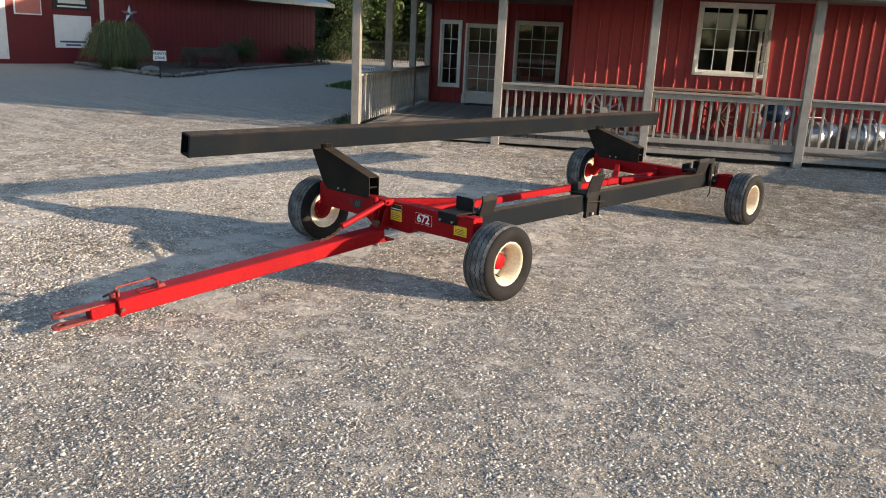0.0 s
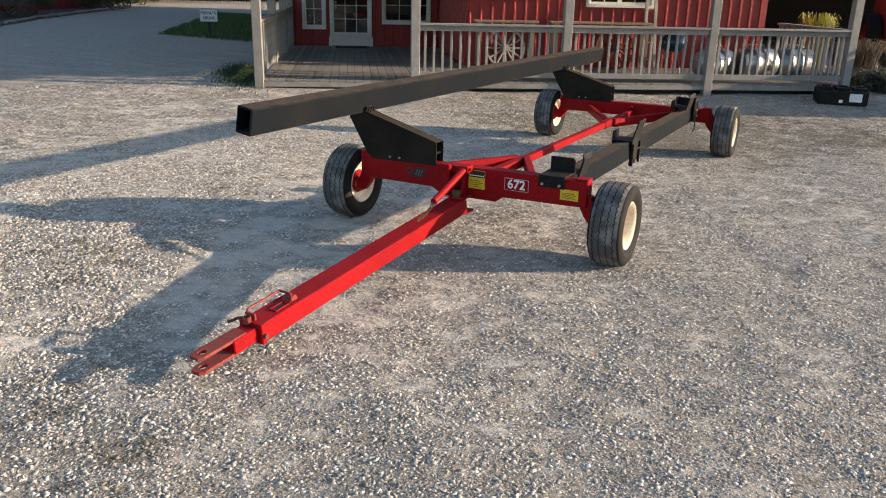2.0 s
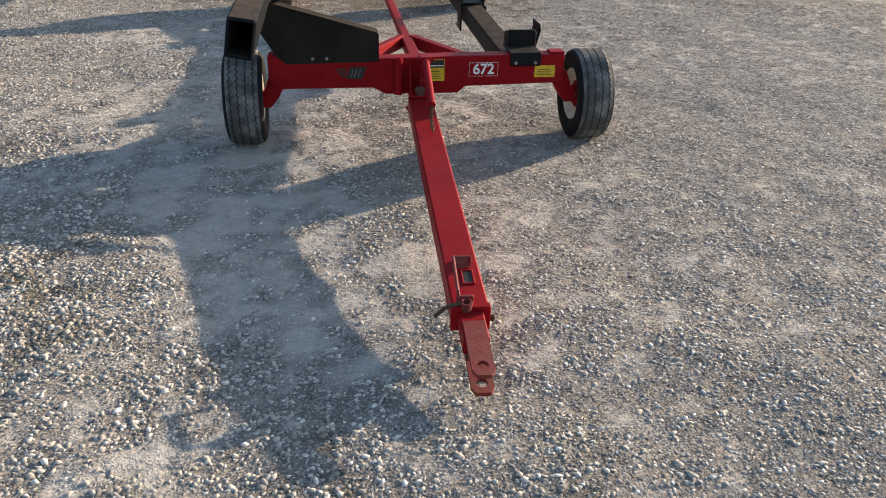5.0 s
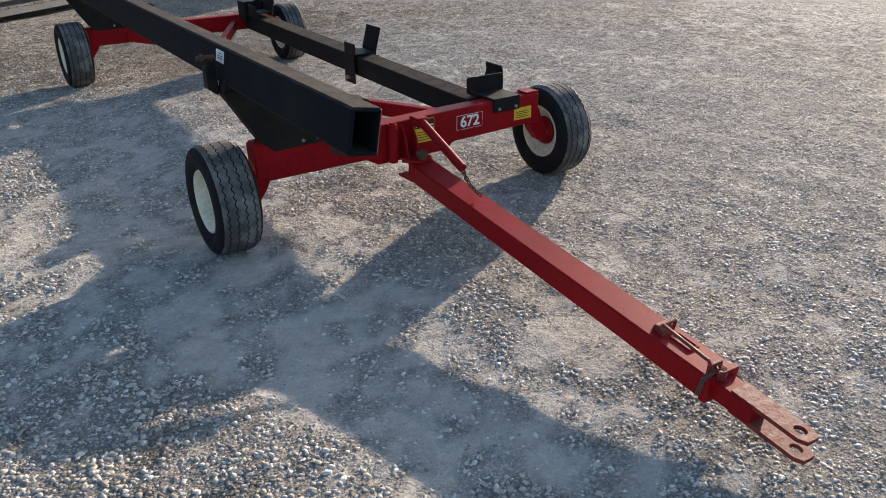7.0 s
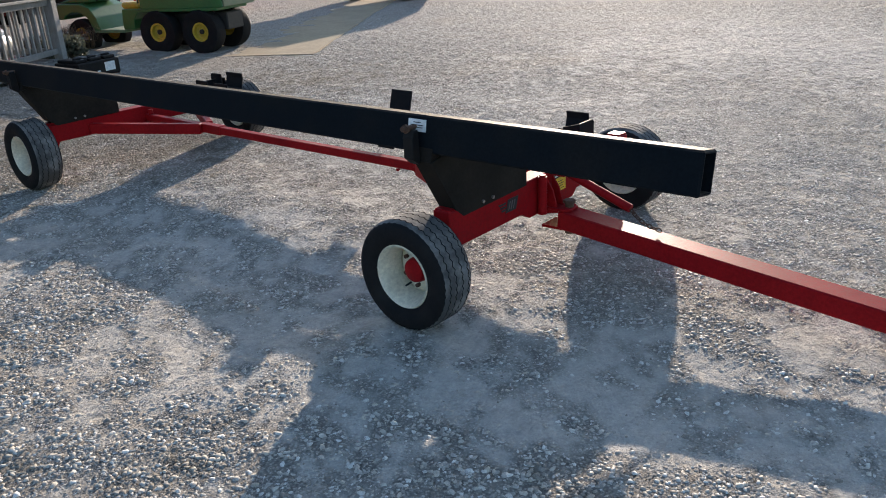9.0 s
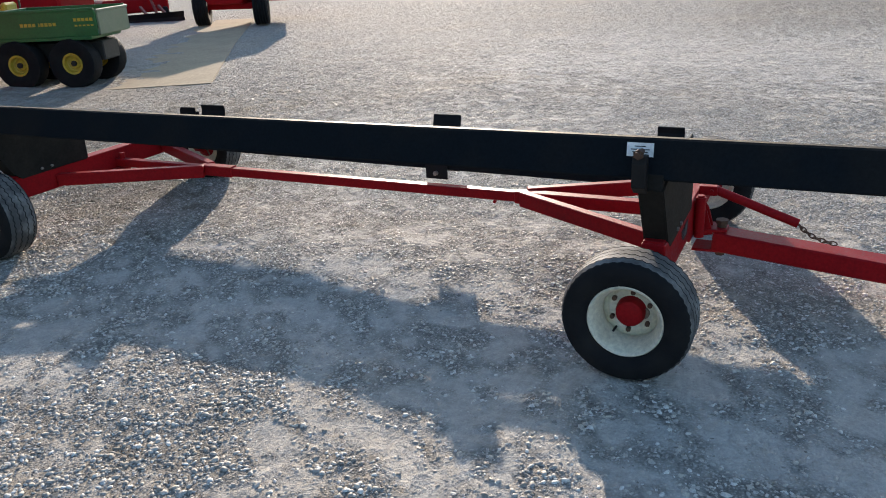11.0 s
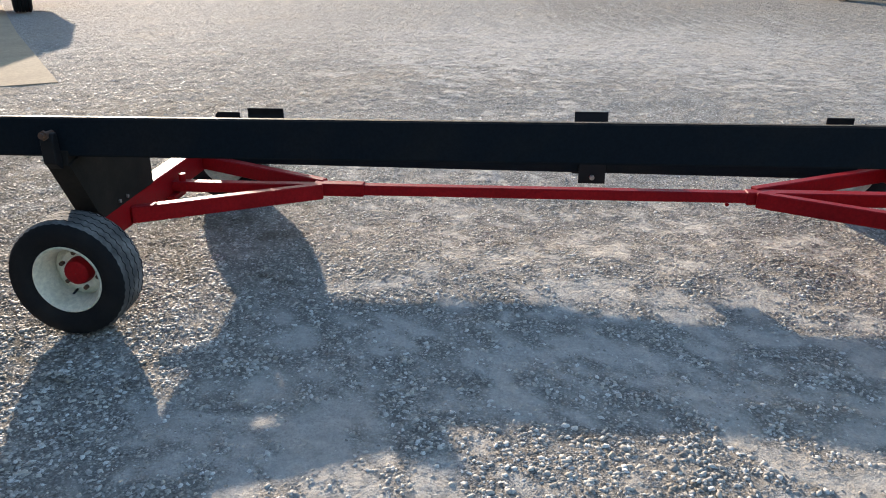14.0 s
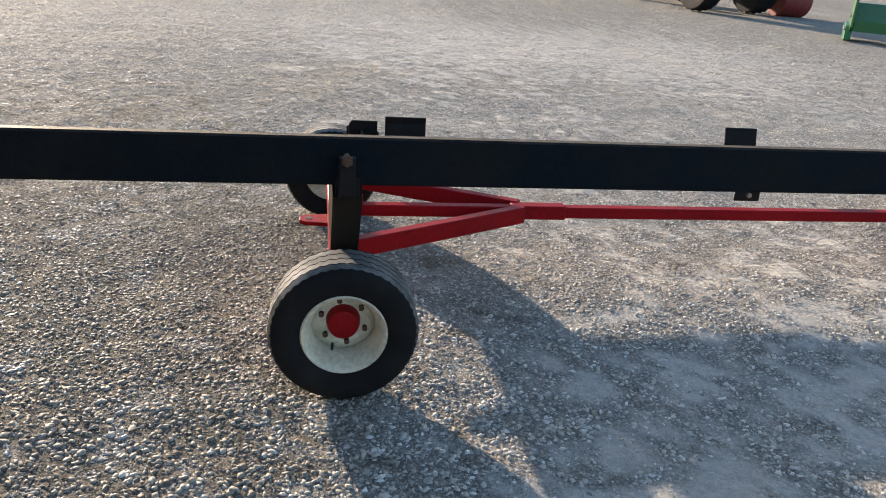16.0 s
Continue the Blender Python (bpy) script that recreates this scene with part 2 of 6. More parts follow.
def hollow(bm, p0, p1, w, h, t=0.008, roll=0.0, bev=0.008, deep=0.4):
    vs = bar(bm, p0, p1, w, h, roll, bev)
    way = (Vector(p1) - Vector(p0)).normalized()
    bm.normal_update()
    for sgn in (-1, 1):
        fs = [f for f in {f for v in vs if v.is_valid for f in v.link_faces} if f.normal.dot(way) * sgn > 0.99]
        if fs:
            f = max(fs, key=lambda q: q.calc_area())
            bmesh.ops.inset_individual(bm, faces=[f], thickness=t)
            g = bmesh.ops.extrude_discrete_faces(bm, faces=[f])
            for v in g["faces"][0].verts:
                v.co -= way * sgn * deep


def rod(bm, p0, p1, r, seg=12, r2=None):
    d = (Vector(p1) - Vector(p0)).length
    m = along(p0, p1) @ Matrix.Rotation(radians(-90), 4, "X") @ Matrix.Translation((0, 0, d / 2))
    return bmesh.ops.create_cone(bm, cap_ends=True, segments=seg, radius1=r, radius2=r if r2 is None else r2, depth=d, matrix=m)["verts"]


def prism(bm, pts, axis, a, b, bev=0.0):
    """A polygon given in the two other axes, from a to b along axis (0 x, 1 y, 2 z)."""
    def at(p, c):
        q = list(p)
        q.insert(axis, c)
        return Vector(q)
    lo = [bm.verts.new(at(p, a)) for p in pts]
    hi = [bm.verts.new(at(p, b)) for p in pts]
    k = len(pts)
    fs = [bm.faces.new(lo), bm.faces.new(hi[::-1])]
    fs += [bm.faces.new((lo[i], hi[i], hi[(i + 1) % k], lo[(i + 1) % k])) for i in range(k)]
    bmesh.ops.recalc_face_normals(bm, faces=fs)
    if bev:
        es = list({e for f in fs for e in f.edges})
        bmesh.ops.bevel(bm, geom=es, offset=bev, segments=1, affect="EDGES")


def lathe(bm, prof, seg, m=None, wob=None, closed=False):
    """Turns (radius, x) round the x axis."""
    rings = []
    for i in range(seg):
        a = 2 * math.pi * i / seg
        ring = []
        for j, (r, x) in enumerate(prof):
            if wob:
                r, x = wob(i, j, r, x)
            v = Vector((x, r * math.cos(a), r * math.sin(a)))
            ring.append(bm.verts.new(m @ v if m else v))
        rings.append(ring)
    k = len(prof)
    for i in range(seg):
        p, q = rings[i], rings[(i + 1) % seg]
        for j in range(k if closed else k - 1):
            bm.faces.new((p[j], p[(j + 1) % k], q[(j + 1) % k], q[j]))
    return rings


def worded(name, text, size, mat, m, parent, depth=0.001, bold=0.0):
    cu = bpy.data.curves.new(name, "FONT")
    cu.body, cu.size, cu.extrude, cu.offset, cu.align_x, cu.align_y = text, size, depth, bold, "CENTER", "CENTER"
    tmp = bpy.data.objects.new(name, cu)
    scene.collection.objects.link(tmp)
    me = bpy.data.meshes.new_from_object(tmp.evaluated_get(bpy.context.evaluated_depsgraph_get()))
    bpy.data.objects.remove(tmp)
    me.materials.clear()
    me.materials.append(mat)
    ob = new(name, me)
    ob.matrix_world = m
    if parent:
        ob.parent = parent
        ob.matrix_parent_inverse = parent.matrix_world.inverted()
    return ob


# ---- the ground ----
PORCH_ANG = 34.7
PU = Vector((math.cos(radians(PORCH_ANG)), math.sin(radians(PORCH_ANG)), 0))
PN = Vector((-PU.y, PU.x, 0))
P1 = Vector((-6.484, 5.013, 0))


def value_noise(x, y, seed):
    rng = np.random.RandomState(seed)
    tab = rng.rand(256, 256)
    xi, yi = np.floor(x).astype(int), np.floor(y).astype(int)
    fx, fy = x - xi, y - yi
    fx, fy = fx * fx * (3 - 2 * fx), fy * fy * (3 - 2 * fy)
    a, b = tab[xi % 256, yi % 256], tab[(xi + 1) % 256, yi % 256]
    c, d = tab[xi % 256, (yi + 1) % 256], tab[(xi + 1) % 256, (yi + 1) % 256]
    return (a * (1 - fx) + b * fx) * (1 - fy) + (c * (1 - fx) + d * fx) * fy - 0.5


def ground_z(x, y):
    x, y = np.asarray(x, float), np.asarray(y, float)
    s = x * PN.x + y * PN.y
    rise = 0.13 * np.clip((s - 3.5) / 4.3, 0, 1) ** 2.2
    west = np.clip((-x - 12) / 25, 0, 1) * 0.16 + np.clip((-x - 1) / 7, 0, 1) * 0.09
    near = np.clip(1.4 - np.hypot(x, y - 2) / 30, 0, 1)
    rough = 0.026 * value_noise(x * 1.1, y * 1.1, 3) + 0.016 * value_noise(x * 3.1, y * 3.1, 4) + 0.012 * value_noise(x * 6.3, y * 6.3, 5)
    crown = 0.05 * np.exp(-((x + 0.35) / 0.65) ** 2 - ((y - 2.6) / 1.3) ** 2) - 0.03 * np.exp(-((x + 1.0) / 1.0) ** 2 - ((y + 1.8) / 1.1) ** 2)
    return rise + west + rough * near + crown


# patches with less or more loose stone, paler or darker: x, y, radius, amount
PATCHES = [(-1.2, 1.0, 0.5, -0.35), (-1.45, 1.95, 0.55, -0.45), (-2.2, 3.3, 0.55, -0.6), (-2.1, 0.85, 0.5, -0.4), (-1.5, 3.6, 0.4, -0.25), (-1.4, -0.5, 0.75, -0.35), (-0.6, 2.0, 0.6, -0.25),
           (-0.85, -2.1, 0.6, -0.3), (-1.0, -1.3, 0.6, -0.15), (-0.6, 0.0, 0.7, -0.2), (-2.5, -0.7, 0.6, -0.2), (-1.3, 5.6, 1.5, 0.95), (0.6, 5.0, 1.0, 0.6), (4.5, 6.6, 3.0, 0.5), (9.5, -0.5, 4.5, -0.45), (-2.2, 2.0, 0.45, 0.3),
           (1.2, 6.8, 2.0, 0.6), (-2.1, -1.5, 0.6, 0.25), (-1.8, -2.3, 0.5, 0.2), (-0.1, -3.4, 0.8, 0.3), (-2.9, 0.2, 0.5, 0.25)]


def looseness(x, y):
    """How much loose stone lies on the packed dust: 0 none, 1 covered, above 1 covered with stone of a darker tone."""
    x, y = np.asarray(x, float), np.asarray(y, float)
    n = value_noise(x * 0.55 + 3, y * 0.55, 11) * 0.25 + value_noise(x * 1.6, y * 1.6 + 7, 12) * 0.35 + value_noise(x * 4.3, y * 4.3, 13) * 0.5 + value_noise(x * 9.7, y * 9.7, 14) * 0.9
    n = n + value_noise(x * 21, y * 21, 15) * 0.7
    far = np.clip(np.hypot(x + 0.3, y - 1.0) / 5 - 1, 0, 1)
    n = 0.70 - 0.10 * far + n * (1.1 - 0.55 * far) * np.clip(2.0 - np.hypot(x + 0.3, y - 1.0) / 8, 0.03, 1)
    # the east side is driven over evenly
    east = np.clip((x - 0.2) / 1.5, 0, 1) * np.clip((2.5 - y) / 1.5, 0, 1)
    even = 0.90 + value_noise(x * 9.7, y * 9.7, 14) * 0.3 + value_noise(x * 21, y * 21, 15) * 0.6
    n = n + (even - n) * 0.65 * east
    for px, py, r, k in PATCHES:
        n = n + k * np.exp(-((x - px) ** 2 + (y - py) ** 2) / (r * r))
    return np.clip(n, 0, 1.6)


def gz(x, y):
    return float(ground_z(x, y))


def spaced(lo, hi, step, far):
    core = np.arange(lo, hi + step / 2, step)
    out, d, g = [], step, 0.0
    while g < far:
        d *= 1.22
        g += d
        out.append(g)
    out = np.array(out)
    return np.concatenate([lo - out[::-1], core, hi + out])


def build_ground():
    xs, ys = spaced(-8, 11, 0.075, 900), spaced(-6.5, 12, 0.075, 900)
    gx, gy = np.meshgrid(xs, ys, indexing="ij")
    co = np.stack([gx, gy, ground_z(gx, gy)], -1).reshape(-1, 3)
    nx, ny = len(xs), len(ys)
    i, j = np.meshgrid(np.arange(nx - 1), np.arange(ny - 1), indexing="ij")
    q = np.stack([i * ny + j, (i + 1) * ny + j, (i + 1) * ny + j + 1, i * ny + j + 1], -1).reshape(-1)
    me = bpy.data.meshes.new("ground")
    me.vertices.add(len(co))
    me.vertices.foreach_set("co", co.ravel())
    me.loops.add(len(q))
    me.loops.foreach_set("vertex_index", q)
    me.polygons.add(len(q) // 4)
    me.polygons.foreach_set("loop_start", np.arange(0, len(q), 4))
    me.update(calc_edges=True)
    me.shade_smooth()
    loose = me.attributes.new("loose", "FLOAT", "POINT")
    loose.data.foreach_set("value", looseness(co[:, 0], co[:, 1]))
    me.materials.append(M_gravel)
    tagged(new("ground", me), "pale crushed limestone gravel yard, dusty and uneven", "ground", kind="structure")


def scatter_stones(name, label, count, x0, x1, y0, y1, lo, hi, seed, keep, fade, ring, flat=0.5):
    """Flattish stones bedded side by side in one mesh: a low ring of corners, a smaller upper ring and a slanting top; ring 3 makes a plain chip, ring 2 a ridged one."""
    rng = np.random.RandomState(seed)
    x, y = rng.uniform(x0, x1, count), rng.uniform(y0, y1, count)
    loose = looseness(x, y)
    ok = loose > rng.uniform(0.08, 0.85, count)
    ok &= keep(x, y)
    d = np.hypot(x - 0.2, (y - 0.4) * 0.87)
    ok &= rng.rand(count) < np.clip(1 - (d - fade[0]) / (fade[1] - fade[0]), 0, 1) * np.clip((d - fade[2]) / 1.6 + 0.05, 0, 1)
    x, y, d, loose = x[ok], y[ok], d[ok], loose[ok]
    k = len(x)
    a = 2 * math.pi * np.arange(ring) / ring
    if ring == 3:
        base = np.concatenate([np.stack([np.cos(a), np.sin(a), np.full(3, -0.5)], 1), [[0.1, 0.0, 0.9]]])
        polys = [[0, 1, 3], [1, 2, 3], [2, 0, 3]]
    elif ring == 2:
        base = np.array([[1, 0.1, -0.45], [-0.1, 1, -0.45], [-1, -0.1, -0.45], [0.1, -1, -0.45], [0.5, 0.12, 0.6], [-0.46, -0.1, 0.6]])
        polys = [[0, 1, 5, 4], [1, 2, 5], [2, 3, 4, 5], [3, 0, 4]]
    else:
        low = np.stack([np.cos(a), np.sin(a), np.full(ring, -0.45)], 1)
        top = np.stack([0.68 * np.cos(a + 0.25), 0.68 * np.sin(a + 0.25), np.full(ring, 0.55)], 1)
        base = np.concatenate([low, top])
        polys = [[i, (i + 1) % ring, ring + (i + 1) % ring, ring + i] for i in range(ring)] + [list(range(ring, 2 * ring))]
    m = len(base)
    coarse = 1.0 + 0.16 * np.clip((-x - 0.2) / 1.2, -0.6, 1) * np.clip((9 - d) / 4, 0, 1)
    size = (lo + (hi - lo) * rng.rand(k) ** 1.9) * coarse * (0.7 + 0.3 * np.minimum(loose, 1))
    v = base[None] * (0.78 + 0.44 * rng.rand(k, m, 1)) + 0.36 * (rng.rand(k, m, 3) - 0.5)
    deep = flat * (0.82 + 0.18 * np.clip(-x * 0.8 + 0.2, 0, 1))
    v *= size[:, None, None] * np.stack([np.full(k, 1.18), np.full(k, 0.80), deep], -1)[:, None, :] * (0.8 + 0.4 * rng.rand(k, 1, 3))
    # every stone leans its own way
    lean = rng.normal(0, 0.17, (k, 2))
    v[..., 2] += v[..., 0] * lean[:, None, 0] + v[..., 1] * lean[:, None, 1]
    t = rng.uniform(0, 2 * math.pi, k)
    c, s = np.cos(t)[:, None], np.sin(t)[:, None]
    v = np.stack([v[..., 0] * c - v[..., 1] * s, v[..., 0] * s + v[..., 1] * c, v[..., 2]], -1)
    v += np.stack([x, y, ground_z(x, y) + size * rng.uniform(-0.10, 0.14, k)], -1)[:, None]
    f = np.concatenate([np.asarray(p)[None] + m * np.arange(k)[:, None] for p in polys], 1).reshape(-1)
    lens = np.tile([len(p) for p in polys], k)
    me = bpy.data.meshes.new(name)
    me.vertices.add(k * m)
    me.vertices.foreach_set("co", v.ravel())
    me.loops.add(len(f))
    me.loops.foreach_set("vertex_index", f)
    me.polygons.add(len(lens))
    me.polygons.foreach_set("loop_start", np.concatenate([[0], np.cumsum(lens)[:-1]]))
    me.update(calc_edges=True)
    loose_attr = me.attributes.new("loose", "FLOAT", "POINT")
    loose_attr.data.foreach_set("value", np.repeat(loose, m))
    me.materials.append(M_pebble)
    tagged(new(name, me), label, "gravel", kind="stuff")


build_ground()


# ---- the header trailer ----
TYRE_R, TYRE_W, RIM_R = 0.312, 0.256, 0.180


def tyre_mesh():
    """Side walls bulging to a flat tread with four zigzag grooves; the x axis is the axle."""
    bm = bmesh.new()
    w = TYRE_W / 2
    prof = [(RIM_R - 0.012, -w * 0.72), (RIM_R + 0.006, -w * 0.80), (RIM_R + 0.025, -w * 0.93), (0.237, -w), (0.262, -w * 0.985), (0.281, -w * 0.94), (0.295, -w * 0.87)]
    tread = [(TYRE_R - 0.010, -0.80)]
    for g in (-0.58, -0.20, 0.20, 0.58):
        tread += [(TYRE_R - 0.001, g - 0.026), (TYRE_R - 0.010, g - 0.016), (TYRE_R - 0.010, g + 0.016), (TYRE_R - 0.001, g + 0.026)]
    tread += [(TYRE_R - 0.010, 0.80)]
    left = [(r, x) for r, x in prof]
    prof = left + [(r, x * w) for r, x in tread] + [(r, -x) for r, x in left[::-1]]
    first, last = len(left) + 1, len(left) + len(tread) - 2
    zig = [0.1, 0.9]

    def wob(i, j, r, x):
        if first <= j <= last:
            x += (zig[i % 2] - 0.5) * 0.015
        elif j in (first - 1, last + 1):
            r -= 0.005 if i % 2 == 0 else 0.0
        return r, x
    lathe(bm, prof, 92, wob=wob)
    n0 = len(left)
    bm.faces.ensure_lookup_table()
    for k, f in enumerate(bm.faces):
        j = k % (len(prof) - 1)
        f.material_index = 1 if n0 <= j <= n0 + len(tread) - 2 and (j - n0) % 4 == 0 else 0
    return bm


def rim_mesh(side):
    """A dished steel rim; side +1 has its outer face towards +x."""
    bm = bmesh.new()
    w = TYRE_W / 2
    prof = [(RIM_R, -w * 0.80), (RIM_R - 0.006, -w * 0.84), (RIM_R - 0.014, -w * 0.78), (RIM_R - 0.03, -w * 0.6), (RIM_R - 0.045, -w * 0.2), (RIM_R - 0.045, w * 0.2),
            (RIM_R - 0.025, w * 0.62), (RIM_R - 0.014, w * 0.80), (RIM_R - 0.006, w * 0.85), (RIM_R, w * 0.80)]
    lathe(bm, [(r, x * side) for r, x in prof], 48)
    disc = [(RIM_R - 0.024, -0.064), (RIM_R - 0.055, -0.046), (0.105, -0.036), (0.075, -0.042), (0.04, -0.042), (0.0005, -0.042)]
    lathe(bm, [(r, x * side) for r, x in disc], 48)
    lathe(bm, [(r, (x - 0.006) * side) for r, x in disc], 48)
    bmesh.ops.recalc_face_normals(bm, faces=bm.faces)
    return bm


trailer = thing("header_trailer", "red and black two-axle farm trailer standing on gravel", "trailer")
AX = (0.0, 4.69)
wheel_proto = {}


def build_wheel(x, y):
    side = 1 if x > 0 else -1
    z = gz(x, y) + TYRE_R - 0.010 + (0.008 if x < 0 else 0.0)
    if not wheel_proto:
        tb = tyre_mesh()
        me = bpy.data.meshes.new("tyre")
        tb.to_mesh(me)
        tb.free()
        me.materials.append(M_rubber)
        me.materials.append(M_tread)
        me.shade_smooth()
        me.set_sharp_from_angle(angle=radians(38))
        wheel_proto["tyre"] = me
    w = part("wheel", rim_mesh(side), M_rim, trailer, "cream steel wheel rim", smooth=35)
    turn = {(1, 0): 10, (-1, 0): 35, (1, 1): 50, (-1, 1): 20}[(side, int(y > 1))]
    w.matrix_world = pose(x, y, z) @ Matrix.Rotation(radians(turn), 4, "X")
    t = new("tyre", wheel_proto["tyre"])
    t.parent = w
    tagged(t, "worn black tyre with dusty zigzag tread")
    bm = bmesh.new()
    lathe(bm, [(0.0005, side * 0.020), (0.052, side * 0.020), (0.064, side * 0.012), (0.070, -side * 0.010), (0.073, -side * 0.044)], 24)
    lathe(bm, [(0.0005, -side * 0.105), (0.055, -side * 0.103), (0.068, -side * 0.085), (0.092, -side * 0.072), (0.098, -side * 0.060), (0.1, -side * 0.052)], 24)
    bmesh.ops.recalc_face_normals(bm, faces=bm.faces)
    part("hub", bm, M_red, w, "red hub", smooth=40)
    for k in range(6):
        a = 2 * math.pi * k / 6
        bm = bmesh.new()
        bmesh.ops.create_cone(bm, cap_ends=True, segments=6, radius1=0.0125, radius2=0.0115, depth=0.024, matrix=Matrix.Rotation(radians(90), 4, "Y"))
        nut = part("lug_nut", bm, M_rust, w)
        nut.location = (-side * 0.028, 0.098 * math.cos(a), 0.098 * math.sin(a))
    bm = bmesh.new()
    rod(bm, (-side * 0.042, 0, -0.124), (side * 0.0, 0, -0.136), 0.006, 8)
    part("valve", bm, M_ink, w)
    return w


for wx, wy in ((1.20, 0.04), (-1.145, 0.06), (1.19, 4.70), (-1.105, 4.69)):
    build_wheel(wx, wy)


def build_axle(y, front):
    """A deep box beam with a thicker middle and drop ends that carry the wheels."""
    s = -1 if front else 1
    bm = bmesh.new()
    if front:
        top, bot = 0.605, 0.40
        prism(bm, [(-0.98, top + 0.01), (-0.3, top - 0.012), (0.3, top), (1.0, top + 0.005), (1.0, bot + 0.015), (0.32, bot), (0.27, 0.355), (-0.22, 0.355), (-0.3, bot), (-0.9, bot), (-0.98, bot + 0.03)], 1, y - 0.06, y + 0.055, 0.006)
    else:
        top, bot = 0.545, 0.385
        prism(bm, [(-0.95, top), (1.0, top), (1.0, bot), (-0.95, bot)], 1, y - 0.055, y + 0.055, 0.006)
    axle = part("axle_beam", bm, M_red, trailer, "deep red box-section axle beam")
    for side in (1, -1):
        bm = bmesh.new()
        x = side * 0.965 + {(1, True): 0.01, (-1, True): 0.045, (1, False): 0.0, (-1, False): 0.085}[(side, front)]
        z0 = TYRE_R
        prism(bm, [(x - side * 0.045, 0.5), (x + side * 0.05, 0.5), (x + side * 0.10, z0 + 0.06), (x + side * 0.13, z0 + 0.04), (x + side * 0.13, z0 - 0.04), (x + side * 0.06, z0 - 0.045), (x + side * 0.0, z0 + 0.03), (x - side * 0.045, 0.43)], 1, y - 0.04, y + 0.04, 0.008)
        part("spindle_arm", bm, M_red, axle)
        bm = bmesh.new()
        rod(bm, (x + side * 0.12, y, z0), (x + side * 0.2, y, z0), 0.028, 16)
        part("spindle", bm, M_steel, axle)
    for bx in (-0.92, 0.95):
        bm = bmesh.new()
        box(bm, bx - 0.05, bx + 0.05, y - 0.05, y + 0.05, top + 0.004, top + 0.018, 0.004)
        part("end_plate", bm, M_red, axle)
    return axle


front_axle = build_axle(0.0, True)
build_axle(AX[1], False)


def build_arm(y, zoff, by, bz):
    """A tapering black plate box on the axle that leans out to carry the long rail."""
    bm = bmesh.new()
    pts = [(-1.10, 0.915), (-0.95, 0.955), (-0.27, 0.765), (-0.26, 0.75), (-0.26, 0.575), (-0.86, 0.565), (-0.92, 0.615)]
    pts = [(x, z + zoff) for x, z in pts]
    # two side plates with a folded top between them
    prism(bm, pts, 1, y - 0.062, y - 0.056)
    prism(bm, pts, 1, y + 0.050, y + 0.056)
    top = [(-1.10, 0.915), (-0.95, 0.955), (-0.27, 0.765), (-0.27, 0.757), (-0.95, 0.946), (-1.09, 0.908)]
    prism(bm, [(x, z + zoff) for x, z in top], 1, y - 0.056, y + 0.050)
    out = [(-1.10, 0.915), (-0.92, 0.615), (-0.86, 0.565), (-0.85, 0.573), (-0.91, 0.62), (-1.09, 0.918)]
    prism(bm, [(x, z + zoff) for x, z in out], 1, y - 0.0555, y + 0.0495)
    box(bm, -0.855, -0.27, y - 0.055, y + 0.049, 0.566 + zoff, 0.572 + zoff)
    arm = part("rail_arm", bm, M_arm, trailer, "black folded-plate arm leaning outwards")
    bm = bmesh.new()
    box(bm, -0.29, -0.275, y - 0.055, y + 0.049, 0.66 + zoff, 0.672 + zoff)
    part("stiffener", bm, M_black, arm)
    for bx in (-0.69, -0.60):
        bm = bmesh.new()
        rod(bm, (bx, y - 0.072, 0.60 + zoff), (bx, y - 0.060, 0.60 + zoff), 0.011, 6)
        part("bolt", bm, M_steel, arm)
    # stop outside the rail
    bm = bmesh.new()
    prism(bm, [(-1.105, 0.90), (-1.155, 0.94), (-1.155, 1.05), (-1.135, 1.085), (-1.105, 1.085), (-1.098, 0.94)], 1, y + by - 0.030, y + by + 0.035, 0.004)
    bmesh.ops.translate(bm, verts=bm.verts, vec=(0, 0, zoff))
    part("rail_stop", bm, M_blackm, arm, "black stop plate bolted outside the rail")
    bm = bmesh.new()
    rod(bm, (-1.09, y + by + 0.005, 1.068 + bz), (-1.185, y + by + 0.005, 1.072 + bz), 0.014, 10)
    rod(bm, (-1.152, y + by + 0.005, 1.07 + bz), (-1.166, y + by + 0.005, 1.07 + bz), 0.024, 6)
    part("bolt", bm, M_rust, arm, "rusty stop bolt")
    # added wedge under the rail that blocks sunlight leaking over the arm
    bm = bmesh.new()
    prism(bm, [(-1.098, 0.917), (-0.952, 0.957), (-0.925, 0.985), (-1.075, 0.985)], 1, y - 0.052, y + 0.046, 0.002)
    bmesh.ops.translate(bm, verts=bm.verts, vec=(0, 0, zoff))
    part("light_block_wedge", bm, M_arm, arm)
    bm = bmesh.new()
    for k in range(4):
        rod(bm, (-0.93 + 0.012 * k, y - 0.06 + 0.02 * k, 0.945 + zoff), (-0.91 + 0.01 * k, y - 0.07 + 0.02 * k, 0.99 + zoff), 0.006, 6)
    part("stud", bm, M_blackm, arm)


build_arm(0.0, 0.0, 0.04, 0.025)
build_arm(AX[1], -0.03, 0.0, -0.02)

